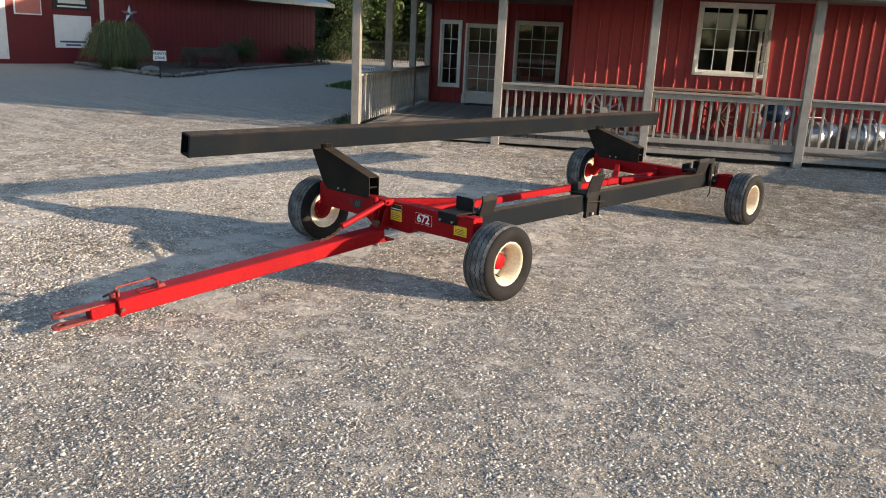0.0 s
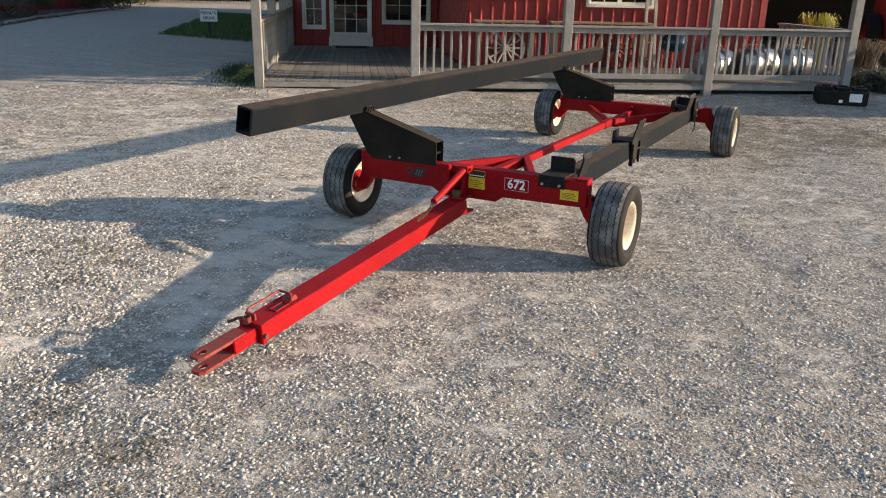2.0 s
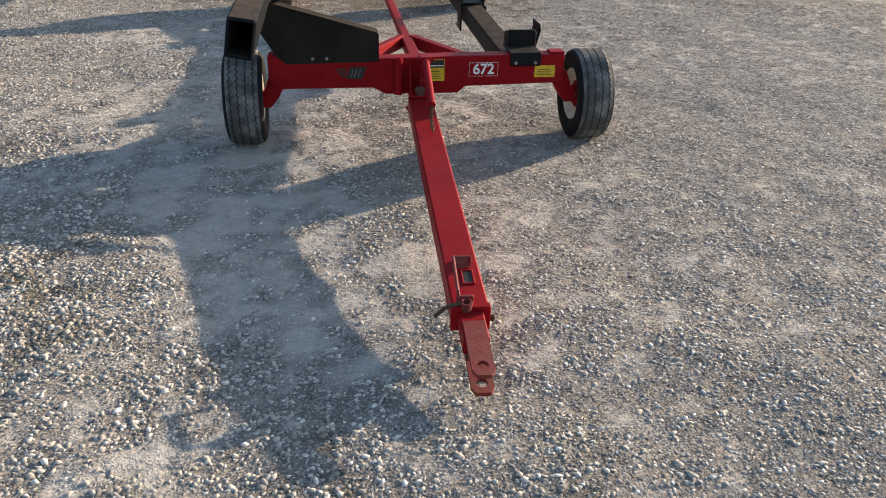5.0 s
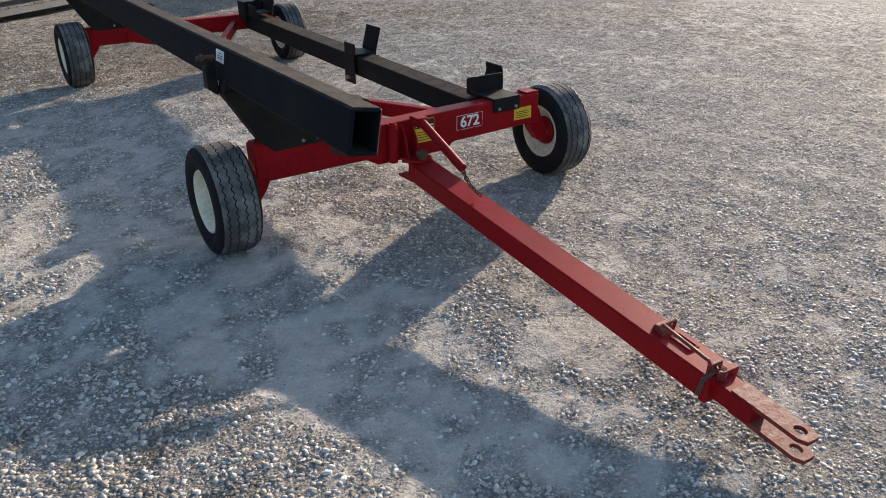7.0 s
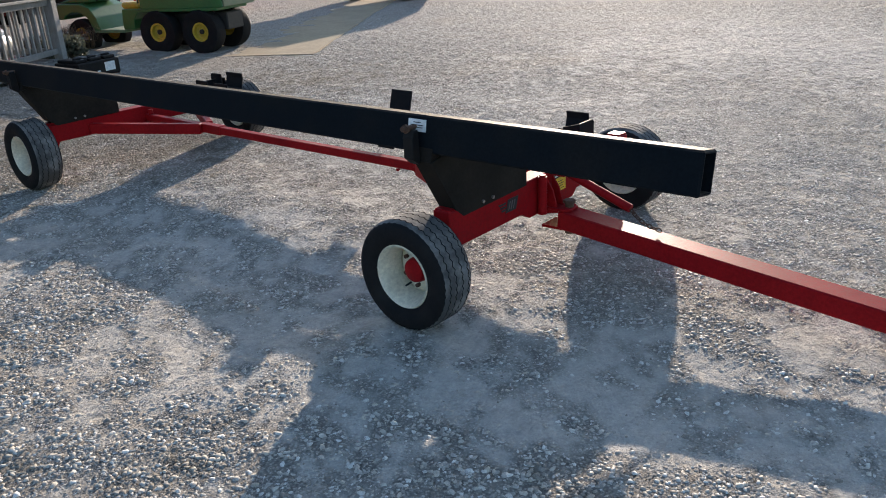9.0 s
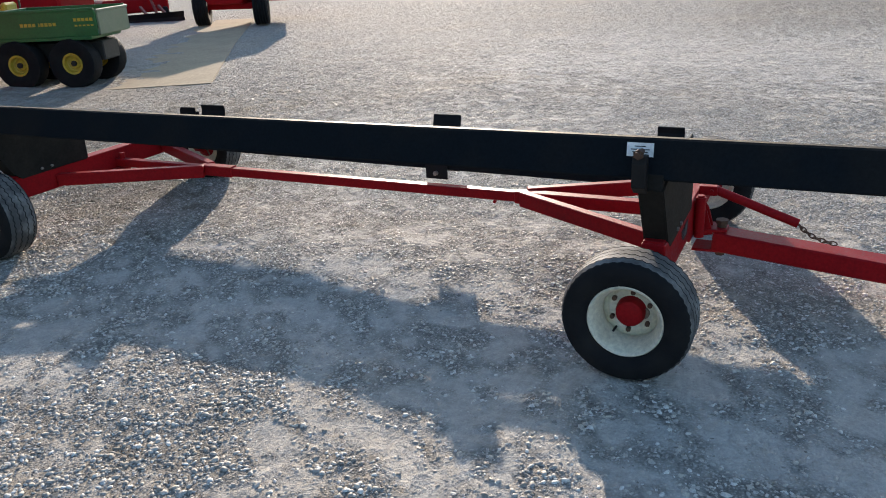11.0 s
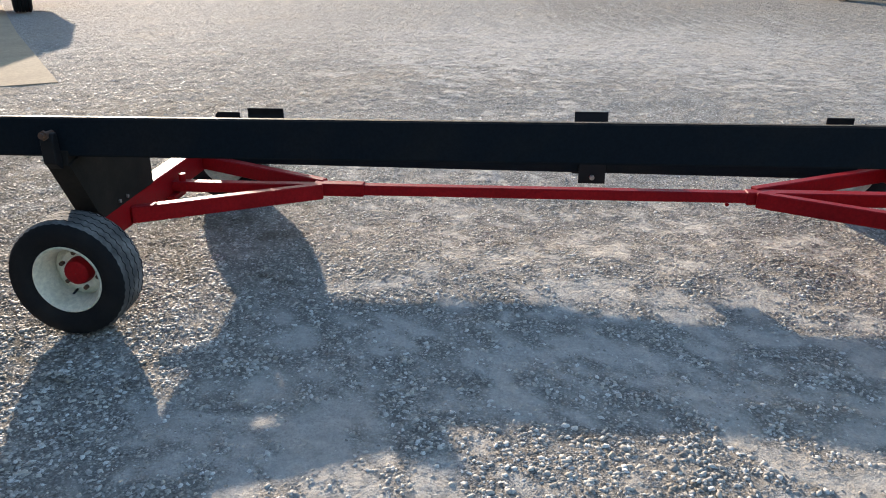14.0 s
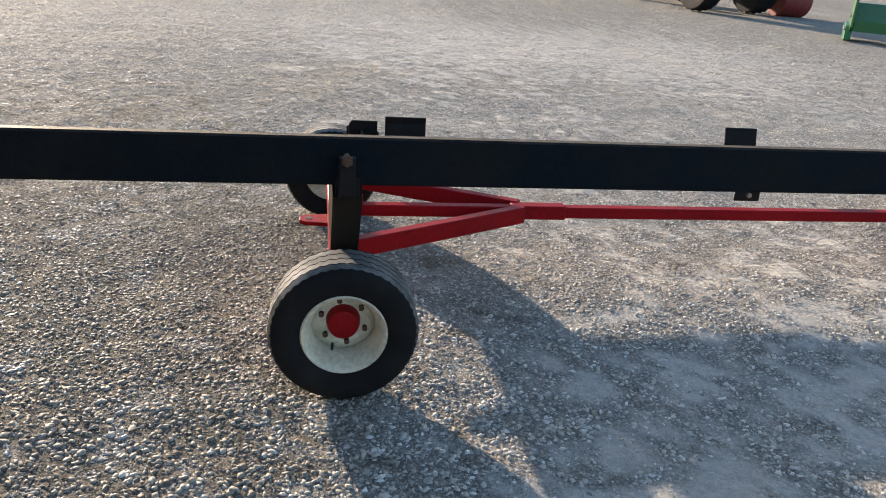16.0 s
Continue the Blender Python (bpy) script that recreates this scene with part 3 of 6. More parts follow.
# long rail on the arms
bm = bmesh.new()
hollow(bm, (-0.995, -1.44, 1.05), (-0.995, 6.28, 0.998), 0.135, 0.19, 0.008, 10.0, 0.009, 0.6)
rail = part("long_rail", bm, M_black, trailer, "long black square-tube rail, dusty on top, with open ends")
bm = bmesh.new()
box(bm, -0.0015, 0.0, -0.06, 0.06, -0.031, 0.031)
plate = part("data_plate", bm, M_white, rail, "white data plate with small print")
plate.matrix_world = along((-0.995, -1.44, 1.05), (-0.995, 6.28, 0.998), 10.0) @ Matrix.Translation((-0.0682, 1.50, 0.040))
bm = bmesh.new()
for k, (w, zz) in enumerate(((0.05, 0.015), (0.085, 0.001), (0.07, -0.011))):
    box(bm, -0.003, -0.0022, -w / 2, w / 2, zz - 0.0022, zz + 0.0022)
part("print", bm, M_ink, plate)

# low rail on the other side
bm = bmesh.new()
hollow(bm, (0.691, 0.20, 0.487), (0.738, 4.63, 0.489), 0.15, 0.165, 0.008, -6.0, 0.009, 0.4)
low = part("low_rail", bm, M_black, trailer, "black square-tube rail low on the frame")


def build_saddle(y, x, zt, w, front=False):
    """A bent plate saddle on the low rail with a tab standing up."""
    bm = bmesh.new()
    box(bm, x - 0.13, x + 0.05, y - w / 2 - 0.01, y + w / 2 - 0.05, zt, zt + 0.012, 0.003)
    box(bm, x - 0.13, x - 0.118, y - w / 2 - 0.01, y + w / 2 - 0.05, zt - 0.03, zt + 0.075, 0.003)
    s = part("saddle", bm, M_blackm, trailer, "black bent-plate saddle")
    bm = bmesh.new()
    prism(bm, [(x + 0.035, zt - 0.02), (x + 0.05, zt - 0.03), (x + 0.085, zt + 0.11), (x + 0.075, zt + 0.155), (x + 0.063, zt + 0.152), (x + 0.07, zt + 0.11)], 1, y - w / 2, y + w / 2, 0.003)
    part("tab", bm, M_blackm, s)
    return s


# on the front axle
s = build_saddle(0.27, 0.80, 0.606, 0.18)
bm = bmesh.new()
box(bm, 0.62, 0.83, -0.078, -0.064, 0.535, 0.615, 0.004)
box(bm, 0.62, 0.83, -0.078, 0.20, 0.612, 0.626, 0.004)
part("mount_plate", bm, M_blackm, s)
bm = bmesh.new()
prism(bm, [(0.645, 0.62), (0.835, 0.62), (0.835, 0.715), (0.82, 0.735), (0.645, 0.735)], 1, 0.115, 0.129, 0.003)
prism(bm, [(0.115, 0.62), (0.25, 0.62), (0.25, 0.70), (0.115, 0.735)], 0, 0.640, 0.652, 0.003)
part("cradle", bm, M_blackm, s)
for bx in (0.655, 0.79):
    bm = bmesh.new()
    rod(bm, (bx, -0.092, 0.56), (bx, -0.078, 0.56), 0.011, 6)
    part("bolt", bm, M_steel, s)

# in the middle of the rail: a tall outer plate that leans out at its top, a base and a hanging inner plate
bm = bmesh.new()
box(bm, 0.602, 0.790, 1.82, 2.04, 0.577, 0.589, 0.003)
box(bm, 0.602, 0.614, 1.84, 2.02, 0.589, 0.668, 0.003)
s = part("saddle", bm, M_blackm, trailer, "black bent-plate saddle")
bm = bmesh.new()
prism(bm, [(0.783, 0.352), (0.797, 0.352), (0.806, 0.60), (0.856, 0.775), (0.843, 0.780), (0.793, 0.606)], 1, 1.83, 2.06, 0.003)
part("tab", bm, M_blackm, s, "tall black clamp plate outside the rail")
bm = bmesh.new()
box(bm, 0.598, 0.610, 1.85, 2.03, 0.338, 0.574, 0.003)
part("clamp", bm, M_blackm, s, "hanging inner clamp plate")
for yy in (1.83, 2.06):
    bm = bmesh.new()
    box(bm, 0.797, 0.822, yy - 0.004, yy + 0.004, 0.352, 0.56, 0.002)
    part("lip", bm, M_blackm, s)
for x0, x1 in ((0.797, 0.826), (0.598, 0.572)):
    bm = bmesh.new()
    rod(bm, (x0, 1.94, 0.385), (x1, 1.94, 0.385), 0.017, 10)
    part("bolt", bm, M_steel, s)
bm = bmesh.new()
rod(bm, (0.800, 1.90, 0.505), (0.845, 2.10, 0.498), 0.008, 8)
part("latch_pin", bm, M_blackm, s)

# on the rear axle
s = build_saddle(4.25, 0.755, 0.615, 0.26)
bm = bmesh.new()
prism(bm, [(0.61, 0.55), (0.86, 0.55), (0.86, 0.66), (0.83, 0.69), (0.61, 0.69)], 1, 4.52, 4.536, 0.004)
prism(bm, [(4.40, 0.42), (4.62, 0.42), (4.62, 0.70), (4.44, 0.70), (4.40, 0.62)], 0, 0.835, 0.849, 0.004)
prism(bm, [(4.42, 0.50), (4.62, 0.50), (4.62, 0.70), (4.42, 0.70)], 0, 0.61, 0.624, 0.004)
part("cradle", bm, M_blackm, s)
bm = bmesh.new()
prism(bm, [(4.43, 0.548), (4.61, 0.548), (4.61, 0.72), (4.59, 0.745), (4.43, 0.745)], 0, 0.79, 0.803, 0.003)
part("side_plate", bm, M_blackm, s)
for yy, zz in ((4.45, 0.56), (4.53, 0.48), (4.58, 0.60)):
    bm = bmesh.new()
    rod(bm, (0.845, yy, zz), (0.872, yy, zz), 0.015, 8)
    part("bolt", bm, M_steel, s)
bm = bmesh.new()
rod(bm, (0.860, 4.42, 0.66), (0.865, 4.43, 0.34), 0.007, 8)
rod(bm, (0.865, 4.43, 0.34), (0.855, 4.40, 0.30), 0.007, 8)
part("latch_pin", bm, M_rust, s, "rusty latch pin and hanging chain")

# centre pole and the two spread frames
PZ = 0.446
bm = bmesh.new()
bar(bm, (0.03, 0.05, PZ + 0.012), (0.03, 1.08, PZ + 0.006), 0.080, 0.080, 0, 0.007)
part("pole_sleeve", bm, M_red, trailer)
bm = bmesh.new()
bar(bm, (0.03, 3.40, PZ - 0.005), (0.03, 3.72, PZ - 0.006), 0.080, 0.080, 0, 0.006)
part("pole_sleeve", bm, M_red, trailer)
bm = bmesh.new()
bar(bm, (0.03, 1.0, PZ + 0.008), (0.03, 4.64, PZ - 0.012), 0.065, 0.065, 0, 0.006)
pole = part("centre_pole", bm, M_red, trailer, "red telescoping centre pole")
bm = bmesh.new()
rod(bm, (-0.03, 1.20, PZ - 0.02), (-0.05, 1.20, PZ - 0.02), 0.011, 8)
part("lock_pin", bm, M_red, pole)
for ya, yb in ((1.02, 0.05), (3.66, 4.64)):
    za = PZ + (0.008 if ya < 2 else -0.008)
    for sx in (1, -1):
        bm = bmesh.new()
        zb = 0.465 if ya < 2 else 0.445
        bar(bm, (0.03 + sx * 0.045, ya, za), (sx * 0.56, yb, zb), 0.062, 0.095, 0, 0.006)
        part("spread_leg", bm, M_red, trailer, "red spread leg of the frame")
# hitch bar behind the rear axle and the pin at the end of the pole
bm = bmesh.new()
prism(bm, [(-0.05, 4.70), (0.11, 4.70), (0.085, 4.87), (0.06, 4.895), (0.0, 4.895), (-0.025, 4.87)], 2, 0.352, 0.374, 0.003)
hitch = part("rear_hitch", bm, M_red, trailer, "flat red hitch bar behind the rear axle")
# black disc for the shade inside the pin hole, which isn't cut
bm = bmesh.new()
rod(bm, (0.03, 4.845, 0.3745), (0.03, 4.845, 0.3765), 0.018, 14)
part("pin_hole_dark", bm, M_ink, hitch)
bm = bmesh.new()
box(bm, -0.06, 0.12, 4.60, 4.70, 0.352, 0.392, 0.004)
part("hitch_base", bm, M_red, hitch)
bm = bmesh.new()
rod(bm, (0.03, 4.575, 0.40), (0.03, 4.575, 0.515), 0.022, 14)
part("pole_pin", bm, M_red, trailer, "upright red pin at the rear end of the pole", smooth=40)

# tongue
T0, T1, T2 = Vector((0.0, -0.16, 0.318)), Vector((-0.056, -2.485, 0.135)), Vector((-0.064, -2.68, 0.1195))
bm = bmesh.new()
bar(bm, T0, T1, 0.155, 0.115, 0, 0.008)
tongue = part("tongue", bm, M_red, trailer, "long red drawbar tongue resting low at its hitch")
bm = bmesh.new()
bar(bm, T1 - (T1 - T0).normalized() * 0.12, T2, 0.105, 0.082, 0, 0.006)
part("tongue_extension", bm, M_red, tongue)
way = (T2 - T1).normalized()
for dz, mat in ((0.041, M_redworn), (-0.041, M_redworn)):
    bm = bmesh.new()
    outline = [(-0.045, 0), (0.045, 0), (0.045, 0.295), (0.028, 0.328), (-0.028, 0.328), (-0.045, 0.295)]
    hole = [(0.022 * math.cos(a), 0.272 + 0.026 * math.sin(a)) for a in [2 * math.pi * k / 14 for k in range(14)]]
    edges = []
    for loop in (outline, hole):
        vs = [bm.verts.new((x, y, -0.009)) for x, y in loop]
        edges += [bm.edges.new((a, b)) for a, b in zip(vs, vs[1:] + vs[:1])]
    faces = [f for f in bmesh.ops.triangle_fill(bm, edges=edges, use_beauty=True)["geom"] if isinstance(f, bmesh.types.BMFace)]
    up = bmesh.ops.extrude_face_region(bm, geom=faces)["geom"]
    bmesh.ops.translate(bm, verts=[v for v in up if isinstance(v, bmesh.types.BMVert)], vec=(0, 0, 0.018))
    bmesh.ops.recalc_face_normals(bm, faces=bm.faces)
    bmesh.ops.transform(bm, matrix=along(T2 - way * 0.10 + Vector((0, 0, dz)), T2 + way * 0.3 + Vector((0, 0, dz))), verts=bm.verts)
    part("clevis_plate", bm, mat, tongue, "worn clevis plate with a pin hole")
# latch cage, spring and handle near the hitch
tm = along(T1, T2)
bm = bmesh.new()
box(bm, -0.083, 0.083, -0.018, 0.018, -0.060, 0.060, 0.004, tm)
collar = part("latch_block", bm, M_red, tongue)
bm = bmesh.new()
box(bm, -0.012, 0.060, -0.026, -0.008, 0.056, 0.098, 0.004, tm)
part("latch_lug", bm, M_redworn, collar)
# lug that curls up at the far end of the latch slot
bm = bmesh.new()
prism(bm, [(-0.345, 0.055), (-0.275, 0.055), (-0.285, 0.076), (-0.315, 0.088), (-0.335, 0.084)], 0, -0.030, 0.036, 0.003)
bmesh.ops.transform(bm, matrix=tm, verts=bm.verts)
part("latch_end", bm, M_redworn, tongue)
# raised lip round the slot; a black piece stands for its shaded opening
bm = bmesh.new()
for x0, x1, y0, y1 in ((-0.040, -0.031, -0.26, -0.15), (0.008, 0.017, -0.26, -0.15), (-0.031, 0.008, -0.26, -0.251), (-0.031, 0.008, -0.159, -0.15)):
    box(bm, x0, x1, y0, y1, 0.056, 0.064, 0.002, tm)
slot = part("slot_frame", bm, M_red, tongue)
bm = bmesh.new()
box(bm, -0.030, 0.007, -0.250, -0.160, 0.056, 0.0600, 0.0, tm)
part("slot", bm, M_ink, slot, "black piece for the shaded slot in the tongue")
bm = bmesh.new()
q = [tm @ Vector(c) for c in ((-0.030, -0.29, 0.062), (-0.030, -0.285, 0.112), (0.046, -0.28, 0.116), (0.052, -0.03, 0.108), (0.044, -0.005, 0.075))]
for a, b in zip(q, q[1:]):
    rod(bm, a, b, 0.0075, 8)
part("latch_rod", bm, M_redworn, tongue, "bent latch rod over the slot")
bm = bmesh.new()
prev = None
for k in range(51):
    a = k / 50 * 5 * 2 * math.pi
    p = tm @ Vector((0.020 + 0.020 * math.cos(a), 0.015 + 0.020 * math.sin(a), 0.046 + 0.045 * k / 50))
    if prev:
        rod(bm, prev, p, 0.0042, 5)
    prev = p
part("spring", bm, M_redworn, tongue, "coil spring on the latch pin")
bm = bmesh.new()
rod(bm, tm @ Vector((0.03, 0.0, 0.075)), tm @ Vector((0.105, 0.004, 0.055)), 0.009, 8)
rod(bm, tm @ Vector((0.105, 0.004, 0.055)), tm @ Vector((0.155, 0.03, 0.028)), 0.0085, 8)
part("latch_handle", bm, M_rust, tongue)
bm = bmesh.new()
rod(bm, tm @ Vector((-0.08, 0.0, -0.01)), tm @ Vector((-0.102, 0.0, -0.008)), 0.014, 8)
part("latch_pin", bm, M_rust, tongue)

# pivot of the tongue on the axle
piv = None
for zz in (0.375, 0.255):
    bm = bmesh.new()
    prism(bm, [(-0.082, -0.05), (0.082, -0.05), (0.075, -0.19), (0.045, -0.235), (-0.045, -0.235), (-0.075, -0.19)], 2, zz, zz + 0.016, 0.003)
    if piv:
        part("lower_plate", bm, M_red, piv)
    else:
        piv = part("tongue_pivot", bm, M_red, trailer, "red pivot plates at the front axle")
bm = bmesh.new()
rod(bm, (0, -0.20, 0.22), (0, -0.20, 0.43), 0.026, 14)
rod(bm, (0, -0.20, 0.415), (0, -0.20, 0.435), 0.038, 6)
part("king_pin", bm, M_rust, piv)
bm = bmesh.new()
rod(bm, (-0.135, -0.092, 0.365), (-0.135, -0.092, 0.60), 0.028, 14)
rod(bm, (-0.135, -0.092, 0.60), (-0.135, -0.092, 0.612), 0.020, 12)
part("upright_post", bm, M_red, piv, "short upright red tube on the beam", smooth=40)
for sx in (-0.06, 0.012):
    bm = bmesh.new()
    prism(bm, [(-0.065, 0.34), (-0.16, 0.36), (-0.12, 0.5), (-0.065, 0.58)], 0, sx - 0.006, sx + 0.006, 0.002)
    part("gusset", bm, M_red, piv)

# jack tube that leans from the beam over the tongue, with its chain
bm = bmesh.new()
rod(bm, (0.035, -0.14, 0.60), (0.02, -0.60, 0.445), 0.026, 14)
jack = part("jack_tube", bm, M_red, trailer, "short red steel tube leaning from the beam", smooth=40)
bm = bmesh.new()
box(bm, 0.0, 0.07, -0.16, -0.06, 0.57, 0.625, 0.004)
rod(bm, (-0.02, -0.13, 0.60), (0.09, -0.13, 0.60), 0.011, 8)
part("bracket", bm, M_red, jack)
pts = [Vector((0.02, -0.60, 0.44)), Vector((0.015, -0.64, 0.405)), Vector((0.01, -0.69, 0.375)), Vector((0.006, -0.745, 0.36)), Vector((0.004, -0.80, 0.352))]
links = []
for a, b in zip(pts, pts[1:]):
    links += [a, (a + b) / 2]
for k, c in enumerate(links):
    d = (links[k + 1] - c) if k + 1 < len(links) else (c - links[k - 1])
    bm = bmesh.new()
    m = along(c - d * 0.25, c + d) @ Matrix.Rotation(radians(90 * (k % 2)), 4, "Y")
    ring = []
    for i in range(12):
        a = 2 * math.pi * i / 12
        ring.append(m @ Vector((0.011 * math.cos(a), 0.02 + 0.021 * math.sin(a), 0)))
    for a, b in zip(ring, ring[1:] + ring[:1]):
        rod(bm, a, b, 0.0038, 5)
    part("chain_link", bm, M_rust, jack)

# decals
bm = bmesh.new()
box(bm, 0.342, 0.540, -0.0625, -0.0605, 0.468, 0.560)
plate = part("number_decal", bm, M_white, front_axle, "white outlined model number")
bm = bmesh.new()
box(bm, 0.3442, 0.5378, -0.0638, -0.0626, 0.4702, 0.5578)
part("decal_ground", bm, M_red, plate)
worded("lettering", "672", 0.098, M_white, Matrix.Translation((0.441, -0.0650, 0.514)) @ pose(0, 0, 0, 90, 0, 0), plate, 0.0008, 0.0022)
for x0, x1, z0, z1, head in ((0.035, 0.175, 0.44, 0.585, True), (0.795, 0.935, 0.455, 0.535, False)):
    bm = bmesh.new()
    box(bm, x0, x1, -0.0632, -0.0606, z0, z1)
    d = part("warning_decal", bm, M_yellow, front_axle, "yellow and black warning decal")
    bm = bmesh.new()
    if head:
        box(bm, x0 + 0.003, x1 - 0.003, -0.0646, -0.0633, z1 - 0.055, z1 - 0.004)
    for k in range(4):
        zz = z0 + 0.016 + k * (0.016 if head else 0.012)
        box(bm, x0 + 0.015, x1 - 0.02 - 0.012 * (k % 2), -0.0643, -0.0633, zz - 0.002, zz + 0.002)
    part("print", bm, M_ink, d)
    if head:
        bm = bmesh.new()
        box(bm, x0 + 0.008, x1 - 0.008, -0.0656, -0.0647, z1 - 0.045, z1 - 0.037)
        part("print", bm, M_white, d)
bm = bmesh.new()
for k in range(3):
    prism(bm, [(-0.545 + 0.012 * k, 0.530 - 0.020 * k), (-0.47, 0.530 - 0.020 * k), (-0.475, 0.518 - 0.020 * k), (-0.535 + 0.012 * k, 0.518 - 0.020 * k)], 1, -0.0628, -0.0606)
prism(bm, [(-0.478, 0.462), (-0.450, 0.540), (-0.345, 0.540), (-0.373, 0.462)], 1, -0.0628, -0.0606)
logo = part("maker_mark", bm, M_ink, front_axle, "dark maker's mark with speed stripes")
bm = bmesh.new()
prism(bm, [(-0.452, 0.475), (-0.434, 0.525), (-0.426, 0.525), (-0.444, 0.475)], 1, -0.064, -0.0629)
prism(bm, [(-0.430, 0.475), (-0.412, 0.525), (-0.402, 0.525), (-0.420, 0.475)], 1, -0.064, -0.0629)
prism(bm, [(-0.405, 0.475), (-0.387, 0.525), (-0.379, 0.525), (-0.397, 0.475)], 1, -0.064, -0.0629)
part("print", bm, plain("grey print", (0.11, 0.10, 0.10)), logo)


# ---- the shop with its porch ----
M_wood = material("weathered grey wood", (0.255, 0.243, 0.226), (0.15, 0.139, 0.124), rough=0.85, grain=14, big=3, amount=0.7, bump=0.35, relief=40, stretch=(6, 6, 0.5), vary=0.12)
M_deck = material("weathered deck boards", (0.20, 0.185, 0.165), (0.12, 0.11, 0.098), rough=0.85, grain=14, big=2, amount=0.7, bump=0.35, relief=40, stretch=(8, 0.6, 6), vary=0.18)
M_barn = material("red painted metal siding", (0.30, 0.022, 0.022), (0.22, 0.018, 0.018), rough=0.5, grain=12, big=1.2, amount=0.6, bump=0.03)
M_trim = material("white painted trim", (0.74, 0.73, 0.70), (0.58, 0.56, 0.52), rough=0.5, amount=0.5, bump=0.05)
M_roof = material("dark roof metal", (0.10, 0.10, 0.105), (0.16, 0.15, 0.14), rough=0.5, amount=0.5)
M_soffit = material("porch ceiling boards", (0.22, 0.20, 0.18), (0.15, 0.13, 0.11), rough=0.8, amount=0.5, stretch=(1, 8, 8))
# near-black base colour that stands in for the shade of enclosed spaces
M_dark = plain("interior shade colour", (0.035, 0.033, 0.03), 0.9)


def glass_material():
    mat = bpy.data.materials.new("window glass")
    mat.use_nodes = True
    b = mat.node_tree.nodes["Principled BSDF"]
    b.inputs["Base Color"].default_value = (0.85, 0.9, 0.88, 1)
    b.inputs["Roughness"].default_value = 0.02
    b.inputs["Transmission Weight"].default_value = 1.0
    b.inputs["IOR"].default_value = 1.45
    return mat


M_glass = glass_material()
PORCH = pose(P1.x, P1.y, 0, 0, 0, PORCH_ANG)
DECK, EAVE = 0.33, 2.92
FRONT, ENTRY, CORNER, RIGHT = 2.7, 7.5, 3.87, 10.3


def placed(ob):
    ob.matrix_world = PORCH
    return ob


def structure(name, bm, mat, label, category):
    return tagged(placed(part(name, bm, mat)), label, category, kind="structure")


def wall_with_holes(bm, axis, at0, at1, s0, s1, z0, z1, holes):
    """An upright wall between at0 and at1 across axis, cut by holes (s0, s1, z0, z1)."""
    ss = sorted({s0, s1, *[h[0] for h in holes], *[h[1] for h in holes]})
    zs = sorted({z0, z1, *[h[2] for h in holes], *[h[3] for h in holes]})
    for a, b in zip(ss, ss[1:]):
        run = None
        for c, d in list(zip(zs, zs[1:])) + [(None, None)]:
            solid = c is not None and not any(h[0] < (a + b) / 2 < h[1] and h[2] < (c + d) / 2 < h[3] for h in holes)
            if solid:
                run = (run[0], d) if run else (c, d)
            elif run:
                if axis == 1:
                    box(bm, a, b, at0, at1, run[0], run[1])
                else:
                    box(bm, at0, at1, a, b, run[0], run[1])
                run = None


WIN = (6.42, 7.74, 1.60, 2.92)
SIDELIGHT, DOOR, WIN2 = (0.36, 0.85, 0.80, 2.47), (1.06, 2.02, 0.335, 2.45), (2.40, 3.55, 0.95, 2.53)
bm = bmesh.new()
wall_with_holes(bm, 1, FRONT, FRONT + 0.15, CORNER, RIGHT, 0.1, 4.2, [WIN])
wall_front = structure("wall_front", bm, M_barn, "red ribbed metal siding wall behind the porch", "wall")
bm = bmesh.new()
wall_with_holes(bm, 1, ENTRY, ENTRY + 0.15, -0.02, CORNER + 0.15, 0.1, 4.2, [SIDELIGHT, DOOR, WIN2])
wall_entry = structure("wall_entry", bm, M_barn, "red wall of the recessed shop entrance", "wall")
bm = bmesh.new()
box(bm, CORNER, CORNER + 0.15, FRONT + 0.15, ENTRY, 0.1, 4.2)
wall_side = structure("wall_side", bm, M_barn, "red siding side wall of the entrance recess", "wall")
# rear run is unseen, added under the roof that shades the barn
bm = bmesh.new()
box(bm, RIGHT - 0.15, RIGHT, FRONT + 0.15, 30.0, 0.0, 4.2)
box(bm, -0.02, 0.13, ENTRY + 0.15, 30.0, 0.0, 4.2)
box(bm, 0.13, RIGHT - 0.15, 29.85, 30.0, 0.0, EAVE + 4.8)
wall_rear = structure("wall_rear", bm, M_barn, "red siding end walls and added unseen rear walls of the shop", "wall")
# ceiling and floor have the room's shade put into their colour
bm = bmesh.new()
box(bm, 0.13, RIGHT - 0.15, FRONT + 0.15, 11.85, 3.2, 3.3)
structure("ceiling", bm, M_dark, "shop ceiling coloured near black for shade", "ceiling")
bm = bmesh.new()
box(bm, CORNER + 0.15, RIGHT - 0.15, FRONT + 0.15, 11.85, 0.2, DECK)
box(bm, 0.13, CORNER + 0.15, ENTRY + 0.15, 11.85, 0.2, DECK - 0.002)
structure("floor", bm, M_dark, "shop floor coloured near black for shade", "floor")

